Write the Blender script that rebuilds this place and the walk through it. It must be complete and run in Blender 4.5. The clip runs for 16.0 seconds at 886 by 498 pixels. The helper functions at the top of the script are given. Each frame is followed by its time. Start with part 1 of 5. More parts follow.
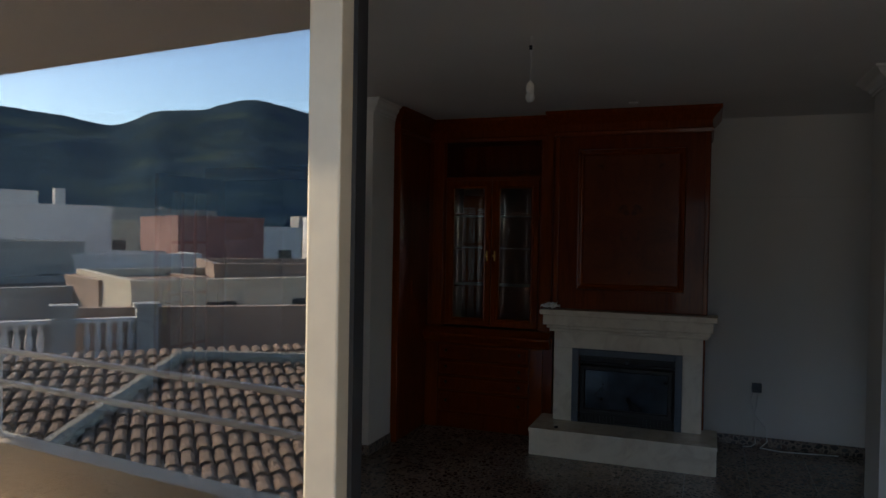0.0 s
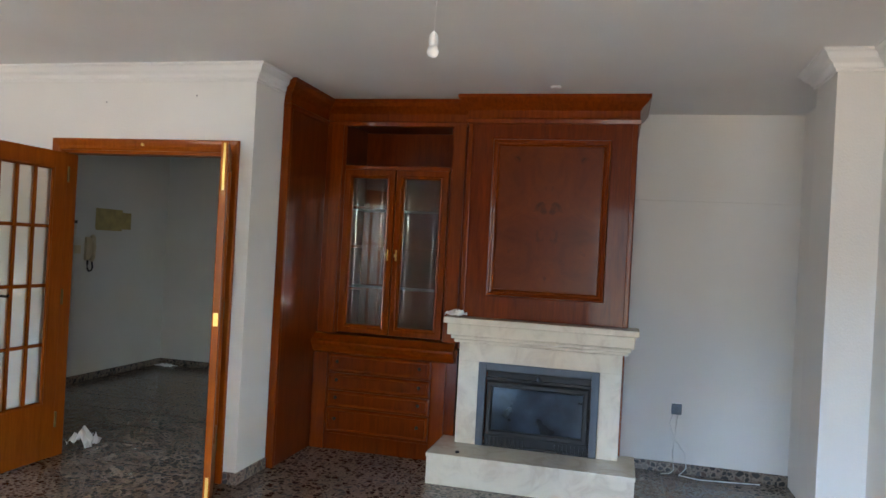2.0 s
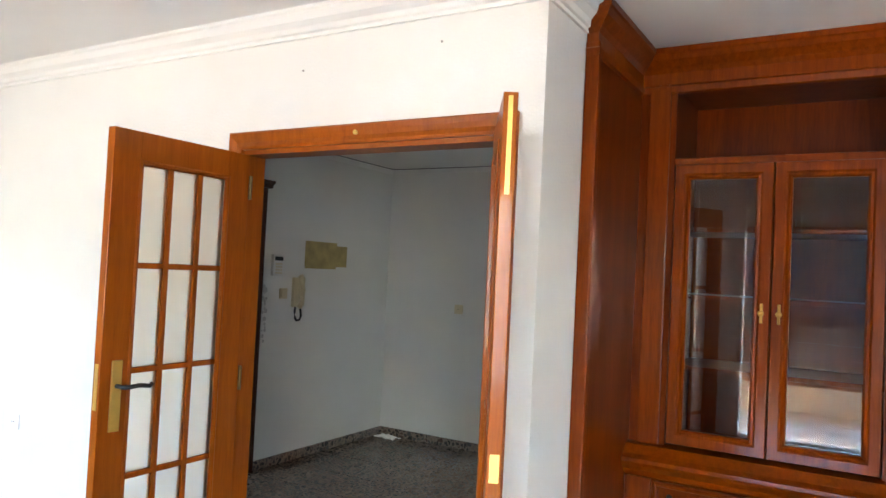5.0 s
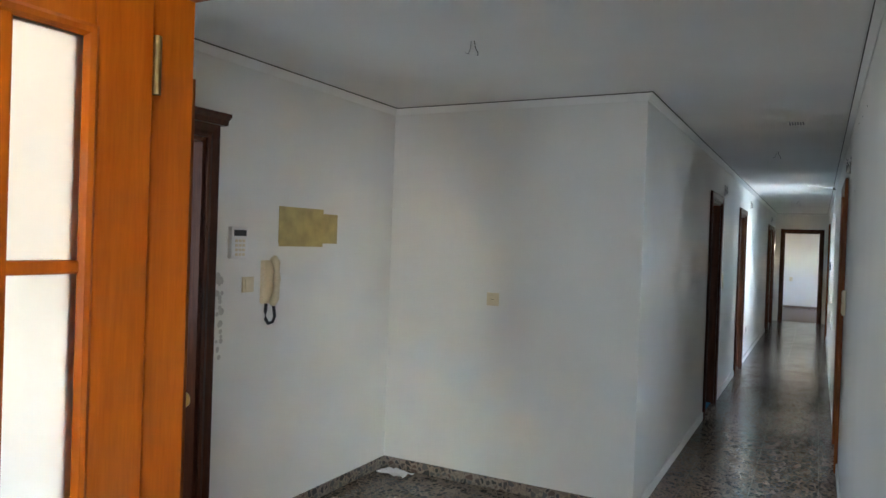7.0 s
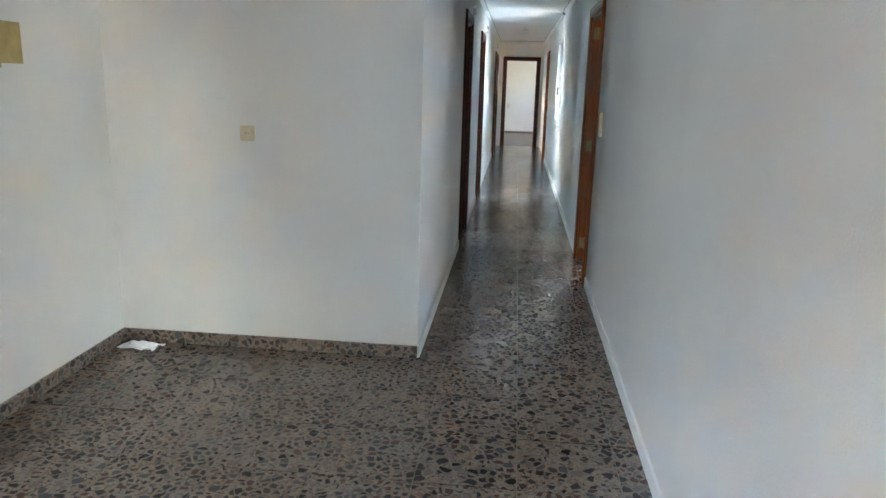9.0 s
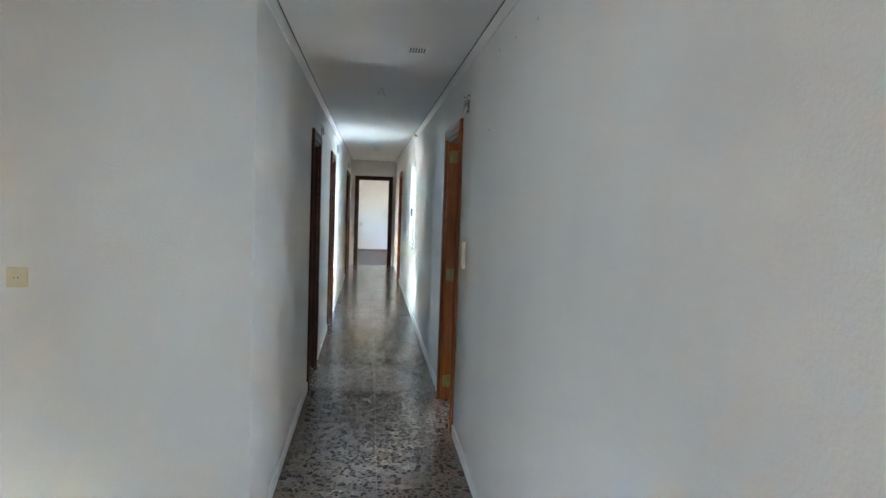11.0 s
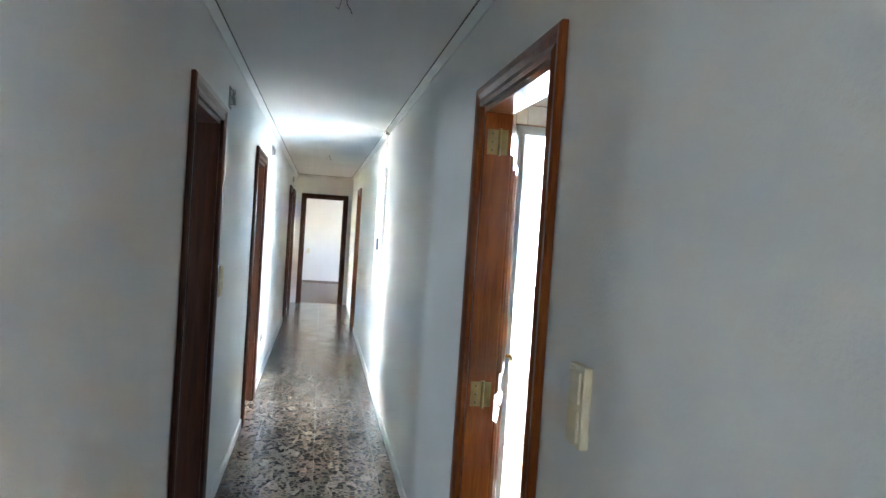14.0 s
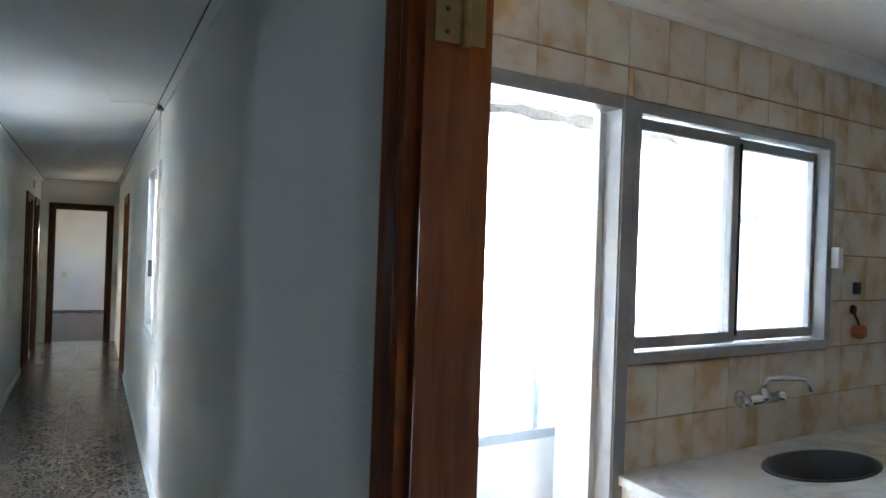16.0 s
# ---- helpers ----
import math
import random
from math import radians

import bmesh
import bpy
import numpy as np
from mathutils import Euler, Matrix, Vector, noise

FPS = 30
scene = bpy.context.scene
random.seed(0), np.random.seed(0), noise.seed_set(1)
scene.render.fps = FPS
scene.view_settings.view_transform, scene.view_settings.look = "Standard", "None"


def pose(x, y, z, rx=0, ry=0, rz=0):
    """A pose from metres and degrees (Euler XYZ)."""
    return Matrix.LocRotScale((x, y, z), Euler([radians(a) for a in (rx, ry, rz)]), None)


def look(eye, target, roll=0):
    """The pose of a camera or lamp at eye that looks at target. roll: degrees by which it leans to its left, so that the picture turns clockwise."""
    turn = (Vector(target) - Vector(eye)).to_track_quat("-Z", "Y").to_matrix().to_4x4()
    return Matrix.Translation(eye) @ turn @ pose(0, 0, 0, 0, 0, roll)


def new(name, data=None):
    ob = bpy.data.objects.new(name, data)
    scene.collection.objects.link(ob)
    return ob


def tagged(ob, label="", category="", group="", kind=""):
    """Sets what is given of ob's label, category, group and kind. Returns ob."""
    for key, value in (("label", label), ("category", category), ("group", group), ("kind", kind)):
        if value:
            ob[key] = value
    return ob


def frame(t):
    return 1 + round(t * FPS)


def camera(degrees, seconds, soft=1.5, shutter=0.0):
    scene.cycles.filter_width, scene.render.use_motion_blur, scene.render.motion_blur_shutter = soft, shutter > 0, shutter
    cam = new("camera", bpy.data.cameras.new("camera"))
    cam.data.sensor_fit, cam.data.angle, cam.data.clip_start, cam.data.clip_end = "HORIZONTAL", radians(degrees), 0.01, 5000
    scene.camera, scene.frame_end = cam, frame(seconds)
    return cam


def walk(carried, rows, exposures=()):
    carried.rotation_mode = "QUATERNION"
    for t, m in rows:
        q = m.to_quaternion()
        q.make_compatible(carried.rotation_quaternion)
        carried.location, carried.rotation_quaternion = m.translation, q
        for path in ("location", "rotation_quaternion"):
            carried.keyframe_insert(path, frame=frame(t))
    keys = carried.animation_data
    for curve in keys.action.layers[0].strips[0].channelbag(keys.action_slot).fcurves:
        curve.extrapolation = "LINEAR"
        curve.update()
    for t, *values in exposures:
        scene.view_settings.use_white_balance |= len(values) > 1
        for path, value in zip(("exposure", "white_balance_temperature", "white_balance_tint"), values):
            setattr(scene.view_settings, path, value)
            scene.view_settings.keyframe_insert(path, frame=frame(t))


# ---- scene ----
cam = camera(63.8, 16.0)
PATH = [
    (0, (0.416, -0.934, 1.578), (-0.283, 0.94, 1.544), 1.0),
    (0.5, (0.439, -0.893, 1.502), (-0.06, 1.043, 1.481), 2.0),
    (1, (0.494, -0.742, 1.457), (0.058, 1.21, 1.451), 2.6),
    (1.5, (0.439, -0.514, 1.477), (-0.012, 1.434, 1.473), 3.0),
    (2, (0.342, -0.242, 1.483), (-0.14, 1.699, 1.488), 3.1),
    (2.5, (0.251, 0.034, 1.473), (-0.326, 1.949, 1.488), 2.9),
    (3, (0.161, 0.325, 1.508), (-0.599, 2.174, 1.536), 3.7),
    (3.5, (-0.065, 0.572, 1.5), (-0.969, 2.356, 1.534), 3.2),
    (4, (-0.335, 0.85, 1.506), (-1.302, 2.6, 1.552), 3.1),
    (4.5, (-0.611, 1.176, 1.522), (-1.629, 2.897, 1.583), 2.8),
    (6.8, (-2.072, 2.686, 1.586), (-3.044, 4.434, 1.603), 2.1),
    (7, (-2.153, 2.819, 1.566), (-3.087, 4.588, 1.543), 2.0),
    (7.5, (-2.305, 3.09, 1.538), (-3.149, 4.899, 1.413), 2.2),
    (8, (-2.476, 3.249, 1.484), (-3.152, 5.108, 1.192), 1.7),
    (8.5, (-2.555, 3.276, 1.465), (-2.962, 5.179, 1.006), 0.1),
    (9, (-2.573, 3.306, 1.502), (-2.759, 5.244, 1.042), 1.6),
    (9.5, (-2.58, 3.327, 1.552), (-2.6, 5.289, 1.167), 2.3),
    (10, (-2.576, 3.391, 1.558), (-2.497, 5.37, 1.28), 2.0),
    (12.5, (-2.58, 5.484, 1.579), (-2.28, 7.46, 1.514), 3.2),
    (13, (-2.606, 5.986, 1.574), (-2.292, 7.96, 1.511), 3.5),
    (13.5, (-2.563, 6.493, 1.566), (-2.232, 8.465, 1.503), 3.5),
    (14, (-2.545, 6.977, 1.587), (-2.204, 8.947, 1.532), 3.8),
    (14.5, (-2.56, 7.44, 1.592), (-2.225, 9.411, 1.552), 3.4),
    (15, (-2.505, 7.917, 1.568), (-2.121, 9.879, 1.543), 3.2),
    (15.5, (-2.443, 8.31, 1.582), (-1.919, 10.24, 1.56), 3.1),
    (16, (-2.369, 8.648, 1.594), (-1.481, 10.44, 1.597), 2.0),
]
walk(cam, [(t, look(eye, target, roll)) for t, eye, target, roll in PATH],
     exposures=[(0, 1.5), (0.5, 2.6), (1.0, 3.7), (2.0, 4.9), (3.0, 5.5), (4.5, 5.85), (6.8, 6.75), (8.0, 7.15), (10.0, 7.3), (12.5, 7.6), (13.5, 7.85), (14.5, 7.75), (15.5, 6.9), (16.0, 6.4)])

# ---- world, sun, lamps ----
world = bpy.data.worlds.new("sky_world")
scene.world = world
world.use_nodes = True
_n = world.node_tree.nodes
_sky = _n.new("ShaderNodeTexSky")
_sky.sky_type = "NISHITA"
_sky.sun_disc = False
_sky.dust_density, _sky.ozone_density = 0.4, 3.0
_sky.sun_elevation = radians(25)
_sky.sun_rotation = radians(262)
_n["Background"].inputs["Strength"].default_value = 0.15
world.node_tree.links.new(_sky.outputs["Color"], _n["Background"].inputs["Color"])
sun_data = bpy.data.lights.new("sun", "SUN")
sun_data.energy, sun_data.angle, sun_data.color = 4.5, radians(0.5), (1.0, 0.86, 0.68)
sun = new("sun", sun_data)
sun.matrix_world = look((0, 0, 30), (19.8, 1.7, 30 - 9.2))


def area_lamp(name, eye, target, w, h, watts, color=(0.86, 0.93, 1.0)):
    data = bpy.data.lights.new(name, "AREA")
    data.shape, data.size, data.size_y, data.energy, data.color = "RECTANGLE", w, h, watts, color
    ob = new(name, data)
    ob.matrix_world = look(eye, target)
    return ob


# daylight standing in the openings, plus added fill lamps noted below
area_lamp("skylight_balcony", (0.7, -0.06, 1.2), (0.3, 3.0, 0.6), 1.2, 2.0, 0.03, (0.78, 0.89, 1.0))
# added fill on the balcony, aimed through the double door at the hall
area_lamp("fill_light_open_side", (0.4, -1.3, 1.35), (-2.7, 3.9, 1.2), 2.5, 1.6, 1.25, (1.0, 0.97, 0.93))
area_lamp("skylight_window", (-3.9, -0.06, 1.5), (-3.9, 3.0, 1.2), 1.5, 1.15, 0.95, (0.86, 0.93, 1.0))
area_lamp("skylight_terrace", (-0.273, 12.353, 1.43), (0.32, 7.39, 1.43), 3.0, 1.8, 0.13, (1.0, 0.95, 0.9))
area_lamp("skylight_corridor", (-1.85, 13.83, 1.5), (-4.0, 13.83, 1.5), 0.7, 1.0, 0.19, (0.55, 0.76, 1.0))
# lamp at an unseen window, added to light the far room
area_lamp("skylight_far_room", (-0.45, 23.5, 1.5), (-3.0, 23.5, 1.0), 0.55, 0.55, 0.2, (1.0, 0.86, 0.7))
# added fill: the stairwell has no window; it brightens the corridor's right wall
area_lamp("fill_light_stair", (-5.45, 4.2, 1.6), (-1.98, 8.0, 1.3), 0.35, 1.3, 0.18, (0.74, 0.87, 1.0))
# added fill lamps inside two side rooms that have no windows
area_lamp("fill_light_bathroom", (-5.2, 10.2, 1.7), (-3.5, 10.2, 1.0), 0.6, 0.6, 0.1, (0.7, 0.85, 1.0))
area_lamp("fill_light_bedroom", (-6.2, 12.9, 1.5), (-3.5, 12.9, 1.0), 1.0, 1.0, 0.006)


# ---- materials ----
def material(name):
    m = bpy.data.materials.new(name)
    m.use_nodes = True
    return m, m.node_tree.nodes, m.node_tree.links, m.node_tree.nodes["Principled BSDF"]


def node(ns, kind, **values):
    n = ns.new(kind)
    for k, v in values.items():
        n.inputs[k.replace("_", " ")].default_value = v
    return n


def ramp(ns, stops):
    r = ns.new("ShaderNodeValToRGB")
    e = r.color_ramp.elements
    while len(e) < len(stops):
        e.new(0.5)
    for el, (p, c) in zip(e, stops):
        el.position, el.color = p, (*c, 1)
    return r


def coords(ns, ls, scale=(1, 1, 1), spread=0.0):
    """Object coordinates, shifted by each object's own random number."""
    tc = ns.new("ShaderNodeTexCoord")
    mp = ns.new("ShaderNodeMapping")
    mp.inputs["Scale"].default_value = scale
    ls.new(tc.outputs["Object"], mp.inputs["Vector"])
    if spread:
        info = ns.new("ShaderNodeObjectInfo")
        mul = ns.new("ShaderNodeVectorMath")
        mul.operation = "SCALE"
        mul.inputs[0].default_value = (spread, spread * 1.7, spread * 0.6)
        ls.new(info.outputs["Random"], mul.inputs["Scale"])
        ls.new(mul.outputs["Vector"], mp.inputs["Location"])
    return mp


def bump(ns, ls, bsdf, height, strength, distance=0.01):
    b = ns.new("ShaderNodeBump")
    b.inputs["Strength"].default_value, b.inputs["Distance"].default_value = strength, distance
    ls.new(height, b.inputs["Height"])
    ls.new(b.outputs["Normal"], bsdf.inputs["Normal"])


def plaster(name, color, grain=90.0, strength=0.25, mottling=0.06, rough=0.75):
    m, ns, ls, b = material(name)
    mp = coords(ns, ls)
    big = node(ns, "ShaderNodeTexNoise", Scale=1.3, Detail=4.0)
    fine = node(ns, "ShaderNodeTexNoise", Scale=grain, Detail=3.0)
    ls.new(mp.outputs[0], big.inputs["Vector"])
    ls.new(mp.outputs[0], fine.inputs["Vector"])
    dark = tuple(c * (1 - mottling) for c in color)
    r = ramp(ns, [(0.35, dark), (0.65, color)])
    ls.new(big.outputs["Fac"], r.inputs["Fac"])
    ls.new(r.outputs["Color"], b.inputs["Base Color"])
    b.inputs["Roughness"].default_value = rough
    bump(ns, ls, b, fine.outputs["Fac"], strength, 0.004)
    return m


def wood(name, dark, light, scale=(14, 14, 1.1), rough=0.28, coat=0.4, spread=3.0):
    m, ns, ls, b = material(name)
    mp = coords(ns, ls, scale, spread)
    n1 = node(ns, "ShaderNodeTexNoise", Scale=2.2, Detail=5.0, Roughness=0.6, Distortion=0.6)
    n2 = node(ns, "ShaderNodeTexNoise", Scale=14.0, Detail=4.0)
    ls.new(mp.outputs[0], n1.inputs["Vector"])
    ls.new(mp.outputs[0], n2.inputs["Vector"])
    mix = ns.new("ShaderNodeMath")
    mix.operation = "MULTIPLY_ADD"
    mix.inputs[1].default_value = 0.3
    ls.new(n2.outputs["Fac"], mix.inputs[0])
    sc = ns.new("ShaderNodeMath")
    sc.operation = "MULTIPLY"
    sc.inputs[1].default_value = 0.7
    ls.new(n1.outputs["Fac"], sc.inputs[0])
    ls.new(sc.outputs[0], mix.inputs[2])
    mid = tuple((a + c) / 2 for a, c in zip(dark, light))
    r = ramp(ns, [(0.32, dark), (0.5, mid), (0.68, light)])
    ls.new(mix.outputs[0], r.inputs["Fac"])
    ls.new(r.outputs["Color"], b.inputs["Base Color"])
    b.inputs["Roughness"].default_value = rough
    b.inputs["Specular IOR Level"].default_value = 0.12
    b.inputs["Coat Weight"].default_value = coat
    b.inputs["Coat Roughness"].default_value = 0.07
    bump(ns, ls, b, n2.outputs["Fac"], 0.06, 0.002)
    return m


def burl(name, middle=-0.1325):
    """Book-matched burl veneer, mirrored about the panel's middle."""
    m, ns, ls, b = material(name)
    tc = ns.new("ShaderNodeTexCoord")
    sep = ns.new("ShaderNodeSeparateXYZ")
    ls.new(tc.outputs["Object"], sep.inputs["Vector"])
    off = ns.new("ShaderNodeMath")
    off.operation = "SUBTRACT"
    off.inputs[1].default_value = middle
    ls.new(sep.outputs["X"], off.inputs[0])
    mirror = ns.new("ShaderNodeMath")
    mirror.operation = "ABSOLUTE"
    ls.new(off.outputs[0], mirror.inputs[0])
    mp = ns.new("ShaderNodeCombineXYZ")
    ls.new(mirror.outputs[0], mp.inputs["X"])
    ls.new(sep.outputs["Z"], mp.inputs["Z"])
    n1 = node(ns, "ShaderNodeTexNoise", Scale=3.2, Detail=8.0, Roughness=0.7, Distortion=0.9)
    v = node(ns, "ShaderNodeTexNoise", Scale=9.0, Detail=3.0, Distortion=0.8)
    for n in (n1, v):
        ls.new(mp.outputs[0], n.inputs["Vector"])
    r = ramp(ns, [(0.3, (0.085, 0.012, 0.0003)), (0.5, (0.118, 0.02, 0.0004)), (0.72, (0.155, 0.029, 0.0006))])
    knots = ramp(ns, [(0.26, (0.5, 0.45, 0.4)), (0.36, (1, 1, 1))])
    mul = ns.new("ShaderNodeMixRGB")
    mul.blend_type = "MULTIPLY"
    mul.inputs["Fac"].default_value = 1.0
    ls.new(n1.outputs["Fac"], r.inputs["Fac"])
    ls.new(v.outputs["Fac"], knots.inputs["Fac"])
    ls.new(r.outputs["Color"], mul.inputs["Color1"])
    ls.new(knots.outputs["Color"], mul.inputs["Color2"])
    ls.new(mul.outputs["Color"], b.inputs["Base Color"])
    b.inputs["Roughness"].default_value = 0.3
    b.inputs["Specular IOR Level"].default_value = 0.2
    b.inputs["Coat Weight"].default_value = 0.14
    b.inputs["Coat Roughness"].default_value = 0.08
    return m


def terrazzo(name, spread=9.0, gap=0.12, scale=27.0, rough=0.17, tone=1.0):
    m, ns, ls, b = material(name)
    mp = coords(ns, ls, (1, 1, 1), spread)
    wob = node(ns, "ShaderNodeTexNoise", Scale=40.0, Detail=2.0)
    ls.new(mp.outputs[0], wob.inputs["Vector"])
    off = ns.new("ShaderNodeVectorMath")
    off.operation = "MULTIPLY_ADD"
    off.inputs[1].default_value = (0.012, 0.012, 0.012)
    ls.new(wob.outputs["Color"], off.inputs[0])
    ls.new(mp.outputs[0], off.inputs[2])
    cell = node(ns, "ShaderNodeTexVoronoi", Scale=scale)
    edge = node(ns, "ShaderNodeTexVoronoi", Scale=scale)
    edge.feature = "DISTANCE_TO_EDGE"
    small = node(ns, "ShaderNodeTexVoronoi", Scale=scale * 4)
    for n in (cell, edge):
        ls.new(off.outputs[0], n.inputs["Vector"])
    ls.new(mp.outputs[0], small.inputs["Vector"])
    sep = ns.new("ShaderNodeSeparateColor")
    ls.new(cell.outputs["Color"], sep.inputs["Color"])
    chips = ramp(ns, [(0.0, (0.042, 0.038, 0.037)), (0.2, (0.085, 0.072, 0.065)), (0.4, (0.13, 0.122, 0.118)),
                      (0.58, (0.15, 0.085, 0.062)), (0.72, (0.065, 0.06, 0.062)), (0.9, (0.25, 0.2, 0.165))])
    chips.color_ramp.interpolation = "CONSTANT"
    for el in chips.color_ramp.elements:
        el.color = tuple(c * tone for c in el.color[:3]) + (1,)
    ls.new(sep.outputs["Red"], chips.inputs["Fac"])
    sep2 = ns.new("ShaderNodeSeparateColor")
    ls.new(small.outputs["Color"], sep2.inputs["Color"])
    matrix = ramp(ns, [(0.0, (0.19, 0.14, 0.11)), (0.35, (0.33, 0.25, 0.195)), (1.0, (0.42, 0.33, 0.26))])
    for el in matrix.color_ramp.elements:
        el.color = tuple(c * tone for c in el.color[:3]) + (1,)
    ls.new(sep2.outputs["Green"], matrix.inputs["Fac"])
    # chips of uneven size: the gap varies from cell to cell
    thr = ns.new("ShaderNodeMath")
    thr.operation = "MULTIPLY_ADD"
    thr.inputs[1].default_value, thr.inputs[2].default_value = gap * 2.0, gap * 0.5
    ls.new(sep.outputs["Blue"], thr.inputs[0])
    gt = ns.new("ShaderNodeMath")
    gt.operation = "GREATER_THAN"
    ls.new(edge.outputs["Distance"], gt.inputs[0])
    ls.new(thr.outputs[0], gt.inputs[1])
    mix = ns.new("ShaderNodeMixRGB")
    ls.new(gt.outputs[0], mix.inputs["Fac"])
    ls.new(matrix.outputs["Color"], mix.inputs["Color1"])
    ls.new(chips.outputs["Color"], mix.inputs["Color2"])
    ls.new(mix.outputs["Color"], b.inputs["Base Color"])
    dirt = node(ns, "ShaderNodeTexNoise", Scale=3.0, Detail=5.0)
    ls.new(mp.outputs[0], dirt.inputs["Vector"])
    rr = ramp(ns, [(0.3, (rough,) * 3), (0.75, (rough + 0.08,) * 3)])
    ls.new(dirt.outputs["Fac"], rr.inputs["Fac"])
    ls.new(rr.outputs["Color"], b.inputs["Roughness"])
    return m


def marble(name, base, vein, rough=0.22):
    m, ns, ls, b = material(name)
    mp = coords(ns, ls)
    n1 = node(ns, "ShaderNodeTexNoise", Scale=6.0, Detail=8.0, Roughness=0.6, Distortion=1.2)
    ls.new(mp.outputs[0], n1.inputs["Vector"])
    r = ramp(ns, [(0.36, vein), (0.5, base), (0.75, tuple(min(1, c * 1.08) for c in base))])
    ls.new(n1.outputs["Fac"], r.inputs["Fac"])
    ls.new(r.outputs["Color"], b.inputs["Base Color"])
    b.inputs["Roughness"].default_value = rough
    return m


def plain(name, color, rough=0.5, metal=0.0, grime=0.1, scale=25.0, spread=0.0):
    m, ns, ls, b = material(name)
    mp = coords(ns, ls, (1, 1, 1), spread)
    n1 = node(ns, "ShaderNodeTexNoise", Scale=scale, Detail=4.0)
    ls.new(mp.outputs[0], n1.inputs["Vector"])
    r = ramp(ns, [(0.3, tuple(c * (1 - grime) for c in color)), (0.7, color)])
    ls.new(n1.outputs["Fac"], r.inputs["Fac"])
    ls.new(r.outputs["Color"], b.inputs["Base Color"])
    b.inputs["Roughness"].default_value, b.inputs["Metallic"].default_value = rough, metal
    return m


def glass(name, color=(1, 1, 1), rough=0.0, ior=1.5):
    m, ns, ls, b = material(name)
    b.inputs["Base Color"].default_value = (*color, 1)
    b.inputs["Transmission Weight"].default_value = 1.0
    b.inputs["Roughness"].default_value = rough
    b.inputs["IOR"].default_value = ior
    return m


def kitchen_tile(name):
    """Cream glazed tile, browned towards its rim."""
    m, ns, ls, b = material(name)
    mp = coords(ns, ls, (1, 1, 1), 5.0)
    n1 = node(ns, "ShaderNodeTexNoise", Scale=7.0, Detail=4.0)
    ls.new(mp.outputs[0], n1.inputs["Vector"])
    r = ramp(ns, [(0.34, (0.6, 0.4, 0.23)), (0.48, (0.7, 0.59, 0.45)), (0.66, (0.74, 0.67, 0.56))])
    ls.new(n1.outputs["Fac"], r.inputs["Fac"])
    ls.new(r.outputs["Color"], b.inputs["Base Color"])
    b.inputs["Roughness"].default_value = 0.25
    return m


PAINT = plaster("white_wall_paint", (0.78, 0.765, 0.725), 105, 0.42)
CEIL = plaster("white_ceiling_paint", (0.8, 0.79, 0.77), 60, 0.12)
CORNICE = plaster("white_plaster_moulding", (0.82, 0.81, 0.78), 120, 0.05)
TERRAZZO = terrazzo("polished_terrazzo", tone=0.64)
TERRAZZO_B = terrazzo("terrazzo_skirting", 3.0, 0.1, 27, 0.3, 0.7)
GROUT = plain("grey_grout", (0.2, 0.175, 0.15), 0.9)
DOOR_WOOD = wood("varnished_orange_wood", (0.235, 0.048, 0.0026), (0.345, 0.085, 0.005), (14, 14, 1.1), 0.32, 0.2)
CABINET_WOOD = wood("varnished_cherry_wood", (0.08, 0.0095, 0.0002), (0.165, 0.026, 0.0004), (9, 9, 0.9), 0.3, 0.22)
CABINET_TRIM = wood("cherry_trim", (0.115, 0.0155, 0.0003), (0.22, 0.038, 0.0006), (20, 20, 1.4), 0.28, 0.28)
BURL = burl("burl_veneer")
DARK_WOOD = wood("dark_stained_wood", (0.035, 0.011, 0.006), (0.09, 0.028, 0.013), (16, 16, 1.2), 0.32, 0.3)
BROWN_WOOD = wood("reddish_brown_wood", (0.115, 0.025, 0.0045), (0.24, 0.062, 0.011), (16, 16, 1.2), 0.3, 0.35)
MARBLE = marble("cream_marble", (0.66, 0.59, 0.47), (0.58, 0.5, 0.39))
COUNTER = marble("white_worktop_marble", (0.74, 0.73, 0.7), (0.58, 0.57, 0.55), 0.18)
BRASS = plain("polished_brass", (0.78, 0.5, 0.13), 0.34, 0.65)
CHROME = plain("chrome", (0.75, 0.76, 0.78), 0.12, 1.0, 0.05)
OLD_BRASS = plain("tarnished_brass", (0.24, 0.17, 0.07), 0.42, 0.9, 0.35)
BLACK_IRON = plain("black_iron", (0.02, 0.021, 0.023), 0.5, 0.3)
STEEL_GREY = plain("grey_stove_metal", (0.07, 0.085, 0.105), 0.42, 0.3)
ALU = plain("grey_aluminium", (0.34, 0.34, 0.33), 0.45, 0.3)
PALE_ALU = plain("pale_blue_grey_aluminium", (0.36, 0.4, 0.44), 0.45, 0.1)
ALU_BEIGE = plain("champagne_aluminium", (0.56, 0.48, 0.36), 0.42, 0.25)
WHITE_PLASTIC = plain("white_plastic", (0.78, 0.77, 0.74), 0.4, 0, 0.05)
IVORY = plain("ivory_plastic", (0.72, 0.62, 0.42), 0.4, 0, 0.1)
BLACK_PLASTIC = plain("black_plastic", (0.015, 0.015, 0.017), 0.4)
GLASS = glass("clear_glass")
GLASS_COATED = glass("coated_glass", (0.55, 0.57, 0.57), 0.0, 2.3)
GLASS_FROST = glass("patterned_glass", (0.76, 0.72, 0.64), 0.38)
# bluish clouds in this colour paint a reflection on the stove glass
GLASS_DARK = plain("cloudy_reflection_glass", (0.026, 0.036, 0.055), 0.1, 0, 0.88, 7.0)
PAPER = plain("white_paper", (0.82, 0.81, 0.79), 0.85)
